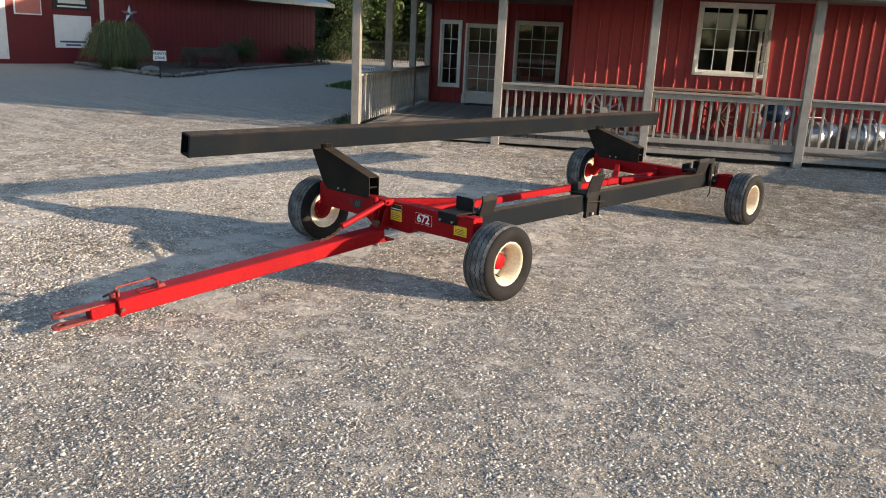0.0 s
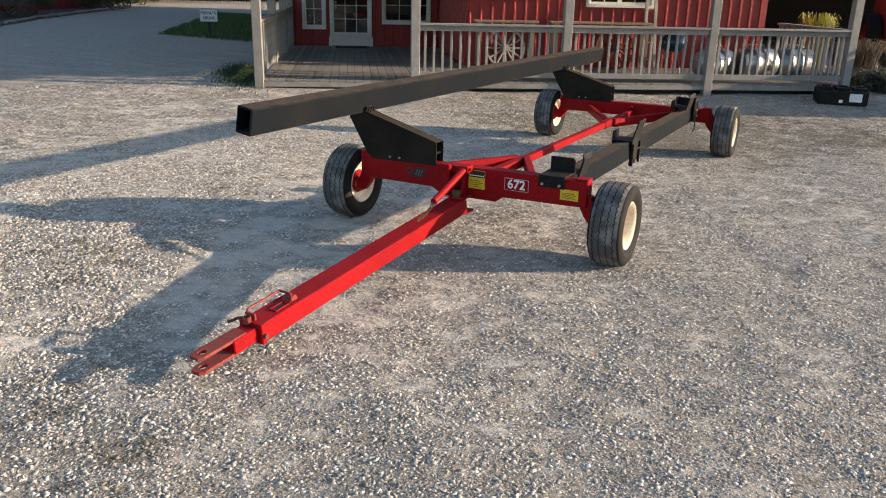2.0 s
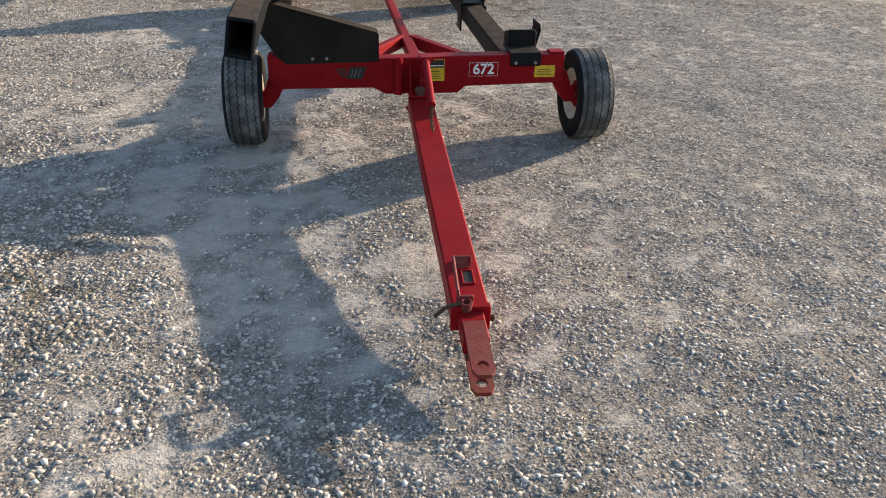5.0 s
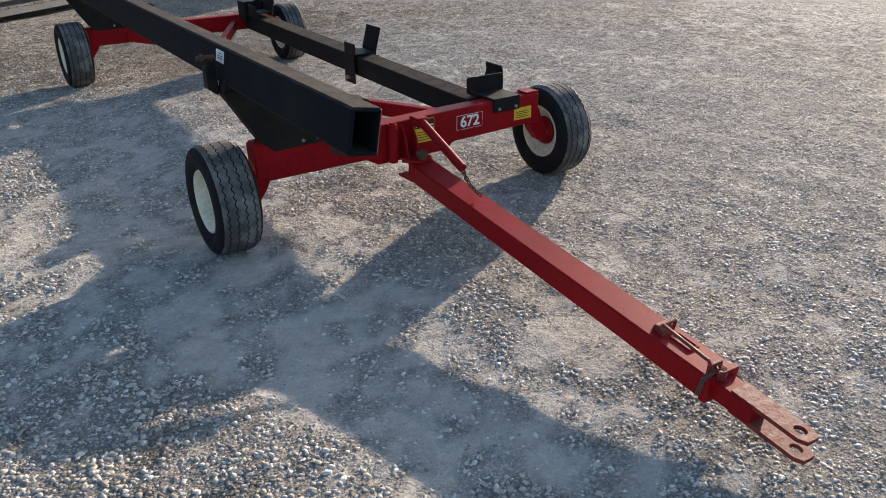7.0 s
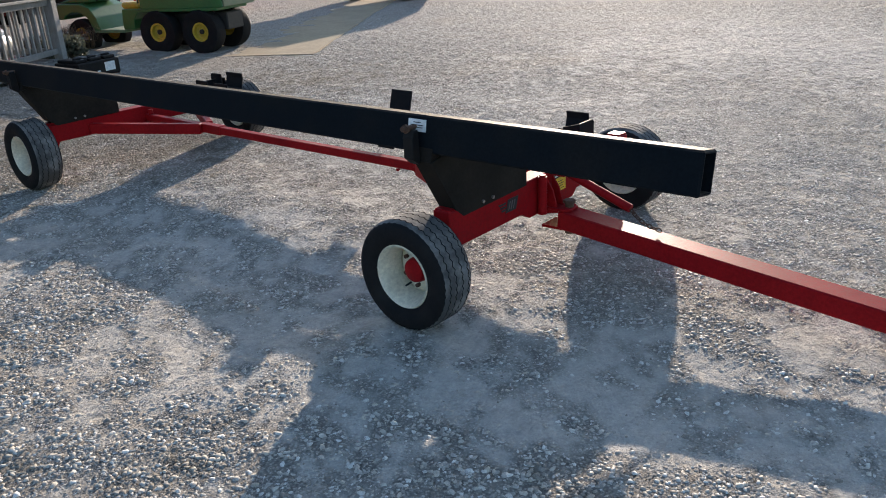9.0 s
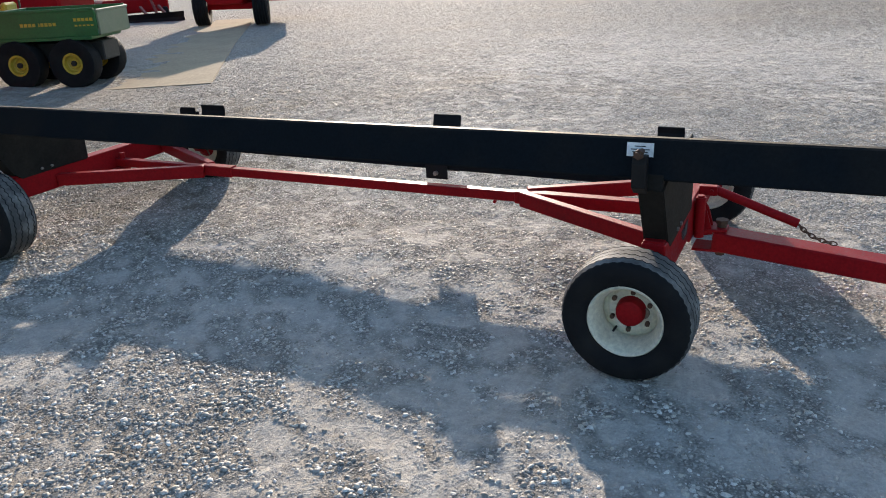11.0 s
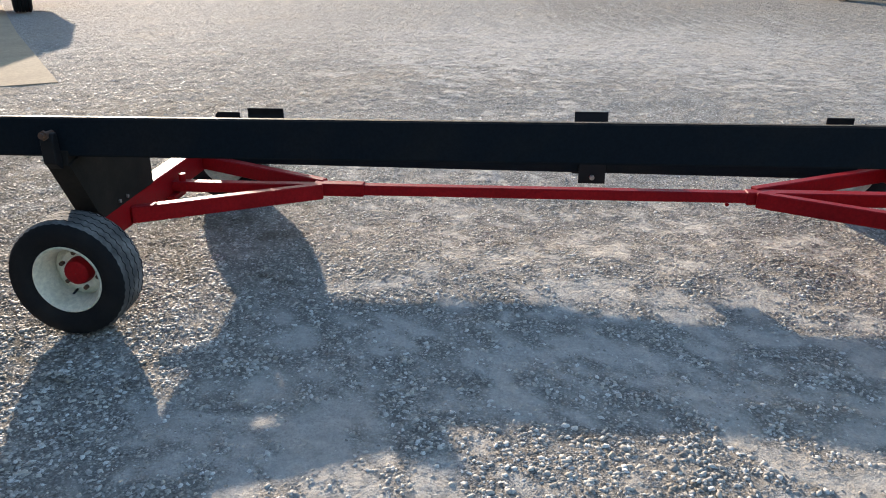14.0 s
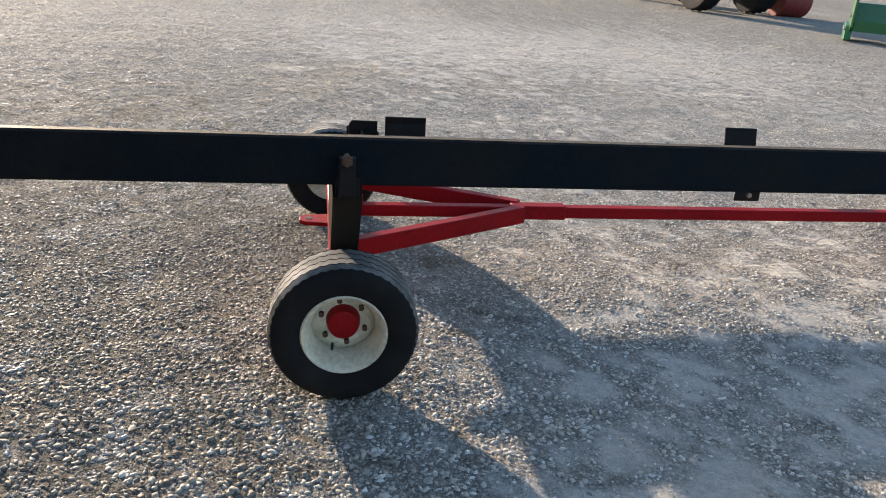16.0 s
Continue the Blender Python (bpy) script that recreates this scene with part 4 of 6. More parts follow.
# porch roof and the main roof, its unseen rear raised to shade the barn
bm = bmesh.new()
prism(bm, [(-0.40, EAVE), (-0.40, EAVE + 0.16), (4.5, EAVE + 1.45), (22.0, EAVE + 6.6), (31.0, EAVE + 4.9), (31.0, EAVE + 4.75), (22.0, EAVE + 6.45), (4.5, EAVE + 1.30)], 0, -0.45, RIGHT + 0.55)
for x0 in (-0.02, RIGHT - 0.15):
    prism(bm, [(FRONT + 0.16, 4.202), (4.5, EAVE + 1.298), (22.0, EAVE + 6.448), (29.9, EAVE + 4.9), (29.9, 4.202)], 0, x0, x0 + 0.14)
for x0 in (-0.06, RIGHT + 0.26):
    prism(bm, [(-0.36, EAVE + 0.002), (FRONT + 0.15, EAVE + 0.002), (FRONT + 0.15, EAVE + 0.80), (-0.36, EAVE + 0.012)], 0, x0, x0 + 0.06)
structure("roof", bm, M_roof, "dark metal roof over shop and porch, unseen rear raised for shade", "roof")
bm = bmesh.new()
box(bm, -0.08, RIGHT + 0.40, -0.08, 0.08, EAVE - 0.01, EAVE + 0.10)
box(bm, -0.08, 0.08, 0.08, ENTRY, EAVE - 0.01, EAVE + 0.10)
structure("porch_beam", bm, M_wood, "weathered beam carrying the porch roof", "beam")
bm = bmesh.new()
box(bm, -0.08, RIGHT + 0.3, 0.08, FRONT, EAVE + 0.10, EAVE + 0.13)
box(bm, -0.08, CORNER, FRONT, ENTRY, EAVE + 0.10, EAVE + 0.13)
structure("porch_ceiling", bm, M_soffit, "boarded porch ceiling", "ceiling")

BAY = 2.645
POSTS = [(0, 0), (BAY, 0), (2 * BAY, 0), (3 * BAY, 0), (4 * BAY, 0), (0, 2.65), (0, 5.3), (0, ENTRY - 0.08)]
for a, b in POSTS:
    bm = bmesh.new()
    z0 = 0.08 if b == 0 else DECK
    box(bm, -0.075, 0.075, -0.075, 0.075, z0, EAVE - 0.012, 0.008)
    p = part("porch_post", bm, M_wood)
    w = PORCH @ Vector((a, b, 0))
    p.matrix_world = pose(w.x, w.y, 0, 0, 0, PORCH_ANG)
    tagged(p, "weathered grey square wooden porch post", "post", "porch posts")


def railing(a0, b0, a1, b1, n):
    """A wooden porch railing between two posts with square balusters."""
    p, q = PORCH @ Vector((a0, b0, 0)), PORCH @ Vector((a1, b1, 0))
    d = (q - p).length
    ang = math.degrees(math.atan2(q.y - p.y, q.x - p.x))
    t = thing("porch_railing", "weathered grey wooden porch railing with square balusters", "railing", (p.x, p.y, 0), ang, "porch railings")
    e = 0.076
    bm = bmesh.new()
    box(bm, e, d - e, -0.07, 0.07, 1.265, 1.303, 0.005)
    part("cap_rail", bm, M_wood, t)
    bm = bmesh.new()
    box(bm, e, d - e, -0.02, 0.02, 1.175, 1.263, 0.004)
    part("top_rail", bm, M_wood, t)
    bm = bmesh.new()
    box(bm, e, d - e, -0.02, 0.02, 0.40, 0.49, 0.004)
    part("bottom_rail", bm, M_wood, t)
    me = bpy.data.meshes.new("baluster")
    bm = bmesh.new()
    box(bm, -0.02, 0.02, 0.021, 0.059, 0.405, 1.26, 0.003)
    bm.to_mesh(me)
    bm.free()
    me.materials.append(M_wood)
    for k in range(n):
        o = new("baluster", me)
        o.parent = t
        o.location = (e + (d - 2 * e) * (k + 0.6) / (n + 0.2), 0, 0)
        o.rotation_euler = (0, radians(random.uniform(-0.5, 0.5)), 0)
    return t


for k in (1, 2, 3):
    railing(k * BAY, 0, (k + 1) * BAY, 0, 16)
railing(0, 2.65, 0, 0, 15)
railing(0, 5.3, 0, 2.65, 15)
railing(0, ENTRY - 0.08, 0, 5.3, 12)
railing(4 * BAY, 0, 4 * BAY, 2.65, 15)

# fascia under the deck, deck boards
bm = bmesh.new()
box(bm, 0.08, 4 * BAY + 0.06, -0.045, -0.005, 0.215, DECK - 0.034, 0.004)
box(bm, -0.045, -0.005, 0.08, ENTRY, 0.13, DECK - 0.03, 0.004)
box(bm, 4 * BAY + 0.005, 4 * BAY + 0.045, 0.08, FRONT, 0.13, DECK - 0.03, 0.004)
structure("fascia", bm, M_wood, "weathered fascia boards round the deck", "trim")
# near-black core under the boards, shade of the gaps as colour
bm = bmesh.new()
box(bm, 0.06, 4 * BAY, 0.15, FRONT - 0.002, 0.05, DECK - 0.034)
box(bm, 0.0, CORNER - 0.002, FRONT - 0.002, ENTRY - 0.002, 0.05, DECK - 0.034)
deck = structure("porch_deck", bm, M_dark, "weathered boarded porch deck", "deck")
pitch = 0.147
meshes = {}
for k in range(int(4 * BAY / pitch)):
    a = k * pitch + 0.002
    deep = ENTRY - 0.004 if a + pitch < CORNER else FRONT - 0.004
    if deep not in meshes:
        bm = bmesh.new()
        box(bm, 0, pitch - 0.009, -0.03, deep, DECK - 0.033, DECK, 0.003)
        me = bpy.data.meshes.new("deck_board")
        bm.to_mesh(me)
        bm.free()
        me.materials.append(M_deck)
        meshes[deep] = me
    o = new("deck_board", meshes[deep])
    o.parent = deck
    o.location = (a, 0, random.uniform(-0.002, 0.002))

# ribs of the siding
def ribs(owner, axis, face, s0, s1, z0, z1, holes=(), step=0.23):
    """Raised ribs on a wall face, stopped at the openings."""
    k = int((s1 - s0) / step)
    cache = {}
    for i in range(k + 1):
        s = s0 + 0.03 + i * step
        spans = [(z0, z1)]
        for h in holes:
            if h[0] - 0.13 < s < h[1] + 0.13:
                spans = [(c, d) for lo, hi in spans for c, d in ((lo, min(hi, h[2] - 0.1)), (max(lo, h[3] + 0.1), hi)) if d - c > 0.05]
        for c, d in spans:
            key = (round(c, 3), round(d, 3))
            if key not in cache:
                bm = bmesh.new()
                if axis == 1:
                    prism(bm, [(-0.028, face), (-0.014, face - 0.022), (0.014, face - 0.022), (0.028, face)], 2, c, d)
                else:
                    prism(bm, [(face, -0.028), (face - 0.022, -0.014), (face - 0.022, 0.014), (face, 0.028)], 2, c, d)
                me = bpy.data.meshes.new("siding_rib")
                bm.to_mesh(me)
                bm.free()
                me.materials.append(M_barn)
                cache[key] = me
            o = new("siding_rib", cache[key])
            o.parent = owner
            o.location = (s, 0, 0) if axis == 1 else (0, s, 0)


ribs(wall_front, 1, FRONT, CORNER + 0.05, RIGHT - 0.02, DECK, 3.05, [WIN])
ribs(wall_entry, 1, ENTRY, 0.06, CORNER, DECK, 3.05, [SIDELIGHT, DOOR, WIN2])
ribs(wall_side, 0, CORNER, FRONT + 0.1, ENTRY, DECK, 3.05)


def window(name, a0, a1, z0, z1, b, sashes, cols, rows, label):
    """A white framed window with muntins and one pane a sash."""
    bm = bmesh.new()
    f, dp = 0.058, 0.05
    box(bm, a0 - f, a1 + f, b - dp, b - 0.003, z1, z1 + f, 0.004)
    box(bm, a0 - f, a1 + f, b - dp - 0.02, b - 0.003, z0 - f, z0, 0.004)
    box(bm, a0 - f, a0, b - dp, b - 0.003, z0, z1, 0.004)
    box(bm, a1, a1 + f, b - dp, b - 0.003, z0, z1, 0.004)
    w = structure(name, bm, M_trim, label, "window")
    each = (a1 - a0) / sashes
    for s in range(sashes):
        x0, x1 = a0 + s * each, a0 + (s + 1) * each
        e = 0.05
        bm = bmesh.new()
        box(bm, x0, x0 + e, b, b + 0.04, z0, z1, 0.003)
        box(bm, x1 - e, x1, b, b + 0.04, z0, z1, 0.003)
        box(bm, x0 + e, x1 - e, b, b + 0.04, z0, z0 + e, 0.003)
        box(bm, x0 + e, x1 - e, b, b + 0.04, z1 - e, z1, 0.003)
        sash = part("sash", bm, M_trim, w)
        bm = bmesh.new()
        for c in range(1, cols):
            xx = x0 + e + (x1 - x0 - 2 * e) * c / cols
            box(bm, xx - 0.009, xx + 0.009, b + 0.012, b + 0.02, z0 + e, z1 - e)
        for r in range(1, rows):
            zz = z0 + e + (z1 - z0 - 2 * e) * r / rows
            box(bm, x0 + e, x1 - e, b + 0.0125, b + 0.0195, zz - 0.009, zz + 0.009)
        part("muntin", bm, M_trim, sash)
        bm = bmesh.new()
        box(bm, x0 + e, x1 - e, b + 0.024, b + 0.028, z0 + e, z1 - e)
        g = part("pane", bm, M_glass, sash)
        g.visible_shadow = False
    return w


window("window_1", *WIN, FRONT, 2, 2, 3, "white double window with grid bars in the red wall")
window("window_2", *WIN2, ENTRY, 1, 3, 4, "white window with grid bars beside the shop door")
window("window_3", *SIDELIGHT, ENTRY, 1, 2, 4, "narrow white side window with grid bars")
door = window("door_1", DOOR[0], DOOR[1], 0.62, DOOR[3] - 0.05, ENTRY, 1, 3, 5, "white shop door with a tall grid of panes")
tagged(door, category="door")
bm = bmesh.new()
box(bm, DOOR[0], DOOR[1], ENTRY + 0.002, ENTRY + 0.04, DECK + 0.008, 0.618, 0.004)
box(bm, DOOR[0] - 0.09, DOOR[0] - 0.002, ENTRY - 0.045, ENTRY - 0.003, DECK, 0.56)
box(bm, DOOR[1] + 0.002, DOOR[1] + 0.09, ENTRY - 0.045, ENTRY - 0.003, DECK, 0.56)
part("door_leaf", bm, M_trim, door)
bm = bmesh.new()
rod(bm, (DOOR[0] + 0.10, ENTRY, 1.28), (DOOR[0] + 0.10, ENTRY - 0.07, 1.28), 0.03, 12)
rod(bm, (DOOR[0] + 0.10, ENTRY, 1.42), (DOOR[0] + 0.10, ENTRY - 0.03, 1.42), 0.028, 12)
part("door_handle", bm, M_steel, door)

# ---- concrete pad ----
M_conc = material("pale concrete", (0.40, 0.325, 0.225), (0.31, 0.255, 0.185), rough=0.95, grain=20, big=1.2, amount=0.7, bump=0.1, spec=0.05)
bm = bmesh.new()
prism(bm, [(5.72, 8.70), (11.0, 12.55), (17.0, 16.7), (15.2, 21.5), (4.0, 15.6), (2.9, 13.4)], 2, -0.10, 0.022)
tagged(part("concrete_pad", bm, M_conc), "pale concrete pad beside the gravel yard", "pavement", kind="structure")


# ---- the drive, planting bed and barn to the west ----
M_mulch = material("dark mulch", (0.045, 0.032, 0.024), (0.07, 0.055, 0.04), rough=0.95, grain=25, amount=0.8, bump=0.6, relief=30)
M_rock = material("grey edging rock", (0.20, 0.19, 0.17), (0.13, 0.12, 0.105), rough=0.9, amount=0.8, bump=0.4, relief=12, vary=0.2)
M_tank = material("galvanised steel", (0.40, 0.41, 0.42), (0.28, 0.29, 0.30), rough=0.42, metal=1.0, grain=18, amount=0.6, bump=0.03)
M_navy = material("dark blue enamel", (0.018, 0.03, 0.06), rough=0.2, amount=0.3, bump=0.02)
M_green = material("machine green paint", (0.025, 0.13, 0.035), (0.02, 0.09, 0.03), rough=0.38, amount=0.5, bump=0.04, up_dust=((0.16, 0.22, 0.12), 0.3))
M_ylw = material("machine yellow paint", (0.52, 0.36, 0.03), (0.36, 0.26, 0.06), rough=0.4, amount=0.4, bump=0.04)
M_oldwood = material("old brown wood", (0.23, 0.17, 0.12), (0.14, 0.10, 0.07), rough=0.85, amount=0.7, bump=0.3, stretch=(1, 8, 8))
M_darkwood = material("dark weathered wood", (0.075, 0.058, 0.045), (0.04, 0.03, 0.025), rough=0.9, amount=0.7, bump=0.3)
M_wheelwood = material("bleached wheel wood", (0.33, 0.31, 0.28), (0.22, 0.19, 0.16), rough=0.85, amount=0.7, bump=0.2)


def leaf_material(name, lo, hi):
    mat = bpy.data.materials.new(name)
    mat.use_nodes = True
    n, l = mat.node_tree.nodes, mat.node_tree.links
    bsdf = n["Principled BSDF"]
    geo = n.new("ShaderNodeNewGeometry")
    r = ramp(n, [(0.0, lo), (0.7, tuple((a + b) / 2 for a, b in zip(lo, hi))), (1.0, hi)])
    l.new(geo.outputs["Random Per Island"], r.inputs[0])
    l.new(r.outputs[0], bsdf.inputs["Base Color"])
    bsdf.inputs["Roughness"].default_value = 0.6
    tr = n.new("ShaderNodeBsdfTranslucent")
    l.new(r.outputs[0], tr.inputs[0])
    mx = n.new("ShaderNodeMixShader")
    mx.inputs[0].default_value = 0.35
    l.new(bsdf.outputs[0], mx.inputs[1])
    l.new(tr.outputs[0], mx.inputs[2])
    l.new(mx.outputs[0], n["Material Output"].inputs[0])
    return mat


M_leaf = leaf_material("tree leaves", (0.020, 0.042, 0.010), (0.085, 0.135, 0.022))
M_shrub = leaf_material("shrub leaves", (0.02, 0.045, 0.012), (0.06, 0.09, 0.025))
M_blade = leaf_material("green grass blades", (0.05, 0.09, 0.02), (0.20, 0.22, 0.08))
M_plume = leaf_material("ornamental grass blades", (0.06, 0.085, 0.026), (0.25, 0.255, 0.115))
M_lawn = leaf_material("lawn grass blades", (0.03, 0.075, 0.012), (0.09, 0.15, 0.03))
M_straw = leaf_material("dry stems", (0.05, 0.038, 0.026), (0.19, 0.145, 0.095))
M_ochre = leaf_material("russet leaves", (0.10, 0.035, 0.02), (0.20, 0.07, 0.03))
M_bark = material("tree bark", (0.12, 0.095, 0.075), rough=0.95, bump=0.6, relief=14)


def quads(name, verts, k, mat, parent=None, label=""):
    """A mesh of loose polygons with k corners each."""
    verts = np.asarray(verts, float).reshape(-1, 3)
    f = np.arange(len(verts))
    me = bpy.data.meshes.new(name)
    me.vertices.add(len(verts))
    me.vertices.foreach_set("co", verts.ravel())
    me.loops.add(len(f))
    me.loops.foreach_set("vertex_index", f)
    me.polygons.add(len(f) // k)
    me.polygons.foreach_set("loop_start", np.arange(0, len(f), k))
    me.update(calc_edges=True)
    me.materials.append(mat)
    ob = new(name, me)
    if parent:
        ob.parent = parent
    if label:
        tagged(ob, label)
    return ob


def leaves(rng, centres, radius, count, size):
    """Pointed leaf quads strewn through balls round the centres."""
    centres = np.asarray(centres, float)
    c = centres[rng.randint(len(centres), size=count)]
    d = rng.normal(size=(count, 3))
    d /= np.linalg.norm(d, axis=1)[:, None]
    p = c + d * (radius * rng.rand(count) ** 0.45)[:, None] * np.array([1, 1, 0.8])
    u = rng.normal(size=(count, 3))
    u /= np.linalg.norm(u, axis=1)[:, None]
    w = np.cross(u, rng.normal(size=(count, 3)))
    w /= np.linalg.norm(w, axis=1)[:, None]
    s = (size * (0.6 + 0.8 * rng.rand(count)))[:, None]
    return np.stack([p - u * s, p + w * s * 0.45, p + u * s, p - w * s * 0.45], 1)


def blades(rng, count, spread, height, lean, width, base=0.0, droop=0.0):
    """Arching three-piece grass blades from one tuft."""
    a = rng.uniform(0, 2 * math.pi, count)
    r = spread * np.sqrt(rng.rand(count))
    p0 = np.stack([r * np.cos(a), r * np.sin(a), np.full(count, base)], 1)
    b = a + rng.normal(0, 0.7, count)
    h = height * (0.6 + 0.4 * rng.rand(count))
    out = lean * (0.3 + 0.9 * rng.rand(count))
    bow = (out / (1.2 * lean)) ** 2 * droop
    h = h * (1 - 0.35 * bow)
    way = np.stack([np.cos(b), np.sin(b), np.zeros(count)], 1)
    side = np.stack([-np.sin(b), np.cos(b), np.zeros(count)], 1) * width
    res = []
    prev = p0
    for k, (f, g) in enumerate(((0.5, 0.25), (0.90, 0.6), (0.76, 1.0))):
        p = p0 + way * (out * g)[:, None]
        p[:, 2] = base + h * (f - bow * (0, 0, 0.55)[k])
        w0, w1 = side * (1 - k * 0.25), side * (0.75 - k * 0.25 if k < 2 else 0.08)
        res.append(np.stack([prev - w0, prev + w0, p + w1, p - w1], 1))
        prev = p
    return np.concatenate(res)


def grass_clump(name, x, y, label, count, spread, height, lean, width, mat, seed, droop=0.0):
    q = quads(name, blades(np.random.RandomState(seed), count, spread, height, lean, width, 0.0, droop), 4, mat)
    q.location = (x, y, gz(x, y) - 0.02)
    return tagged(q, label, "grass clump")


def shrub(x, y, rx, h, label, mat, seed, z=None, name="shrub", count=2600, leaf=0.05, low=0.35):
    """A low bush: stems and a crown of small leaves in clumps."""
    rng = np.random.RandomState(seed)
    z = gz(x, y) if z is None else z
    t = thing(name, label, "shrub", (x, y, z))
    bm = bmesh.new()
    cs = []
    for k in range(14 if low > 0.2 else 26):
        a, r = rng.uniform(0, 6.28), rx * 0.75 * math.sqrt(rng.rand())
        c = (r * math.cos(a), r * math.sin(a), h * (low + (0.77 - low) * rng.rand()) * (1.1 - 0.4 * r / rx))
        cs.append(c)
        rod(bm, (c[0] * 0.1, c[1] * 0.1, 0), c, 0.015, 5, 0.005)
    part("stems", bm, M_bark, t)
    quads("crown", leaves(rng, cs, rx * 0.42, count, leaf), 4, mat, t)
    return t


def tree(x, y, h, r, seed, count=11000):
    rng = np.random.RandomState(seed)
    t = thing("tree", "broadleaf tree with a sunlit green crown", "tree", (x, y, gz(x, y)), 0, "trees behind the shop")
    bm = bmesh.new()
    rod(bm, (0, 0, -0.2), (0, 0, h * 0.45), 0.28, 10, 0.16)
    cs = []
    for k in range(26):
        a = rng.uniform(0, 6.28)
        rr = r * (0.25 + 0.7 * rng.rand())
        zz = h * (0.25 + 0.7 * rng.rand())
        rr *= max(0.35, 1 - abs(zz / h - 0.5) * 1.1)
        c = (rr * math.cos(a), rr * math.sin(a), zz)
        cs.append(c)
        rod(bm, (0, 0, min(zz * 0.6, h * 0.44)), c, 0.07, 6, 0.02)
    part("trunk", bm, M_bark, t)
    quads("crown", leaves(rng, cs, r * 0.36, count, 0.24), 4, M_leaf, t)
    return t


def sheet(name, pts, mat, label, category, lift):
    """A flat piece of ground that follows the rise of the land."""
    bm = bmesh.new()
    bm.faces.new([bm.verts.new((x, y, 0)) for x, y in pts])
    bmesh.ops.triangulate(bm, faces=bm.faces)
    for _ in range(4):
        bmesh.ops.subdivide_edges(bm, edges=[e for e in bm.edges if e.calc_length() > 1.5], cuts=1, use_grid_fill=False)
        bmesh.ops.triangulate(bm, faces=bm.faces)
    for v in bm.verts:
        v.co.z = gz(v.co.x, v.co.y) + lift
    for f in bm.faces:
        if f.normal.z < 0:
            f.normal_flip()
    return tagged(part(name, bm, mat, smooth=True), label, category, kind="structure")


sheet("planting_bed", [(-29.0, 8.7), (-21.5, 8.7), (-21.1, 9.0), (-25.0, 14.0), (-32.5, 24.5), (-32.8, 24.4), (-30.0, 10)], M_mulch, "dark mulched bed along the barn", "flower bed", 0.06)

# edging stones of the bed
edge = [(-28.6, 8.75), (-25.0, 8.7), (-21.4, 8.75), (-21.2, 9.2), (-23.0, 11.5), (-25.2, 14.1), (-28.5, 19.0), (-32.0, 24.6)]
rng = np.random.RandomState(5)
rock_meshes = []
for k in range(5):
    bm = bmesh.new()
    bmesh.ops.create_icosphere(bm, subdivisions=1, radius=1)
    for v in bm.verts:
        v.co = Vector((v.co.x * 0.24, v.co.y * 0.13, v.co.z * 0.09)) * random.uniform(0.75, 1.2)
    me = bpy.data.meshes.new("edging_stone")
    bm.to_mesh(me)
    bm.free()
    me.materials.append(M_rock)
    rock_meshes.append(me)
for (x0, y0), (x1, y1) in zip(edge, edge[1:]):
    d = math.hypot(x1 - x0, y1 - y0)
    for k in range(int(d / 0.42)):
        f = (k + 0.5) * 0.42 / d
        x, y = x0 + (x1 - x0) * f, y0 + (y1 - y0) * f
        o = new("edging_stone", rock_meshes[rng.randint(5)])
        o.matrix_world = pose(x, y, gz(x, y) + 0.06, 0, 0, math.degrees(math.atan2(y1 - y0, x1 - x0)) + rng.uniform(-12, 12))
        tagged(o, "grey rough stone edging the bed", "stone", "stones round the bed")
o = new("boulder", rock_meshes[0])
o.matrix_world = pose(-22.3, 8.9, gz(-22.3, 8.9) + 0.15, 10, 5, 30) @ Matrix.Diagonal((2.0, 2.0, 2.6, 1))
tagged(o, "pale flat boulder at the corner of the bed", "rock")

# barn: local x runs out of its long wall, y along it
M_oldred = material("dull red barn siding", (0.14, 0.010, 0.012), (0.095, 0.008, 0.010), rough=0.6, grain=12, big=1.0, amount=0.7, bump=0.05)
barn = thing("barn", "long red metal barn with a grey roof edge", "barn", (-29.3, 10, 0), 11)
bm = bmesh.new()
box(bm, -11.0, 0, -9.0, 13.6, 0.15, 3.5)
wall = part("wall", bm, M_oldred, barn)
ribme = bpy.data.meshes.new("siding_rib")
bm = bmesh.new()
prism(bm, [(0.0, -0.03), (0.02, -0.015), (0.02, 0.015), (0.0, 0.03)], 2, 0.2, 3.45)
bm.to_mesh(ribme)
bm.free()
ribme.materials.append(M_oldred)
for k in range(44):
    o = new("siding_rib", ribme)
    o.parent = wall
    o.location = (0, 0.6 + k * 0.295, 0)
bm = bmesh.new()
prism(bm, [(0.75, 3.42), (0.75, 3.62), (-5.5, 5.6), (-11.8, 3.62), (-11.8, 3.42), (-5.5, 5.4)], 1, -9.6, 14.4)
part("roof", bm, M_tank, barn, "grey metal roof")
bm = bmesh.new()
box(bm, 0.002, 0.06, 0.20, 0.38, 0.2, 3.5, 0.005)
part("trim", bm, M_trim, barn, "white corner trim")
bm = bmesh.new()
box(bm, 0.002, 0.05, -7.6, -3.8, 0.5, 3.3, 0.005)
part("door", bm, M_trim, barn, "white sliding door")
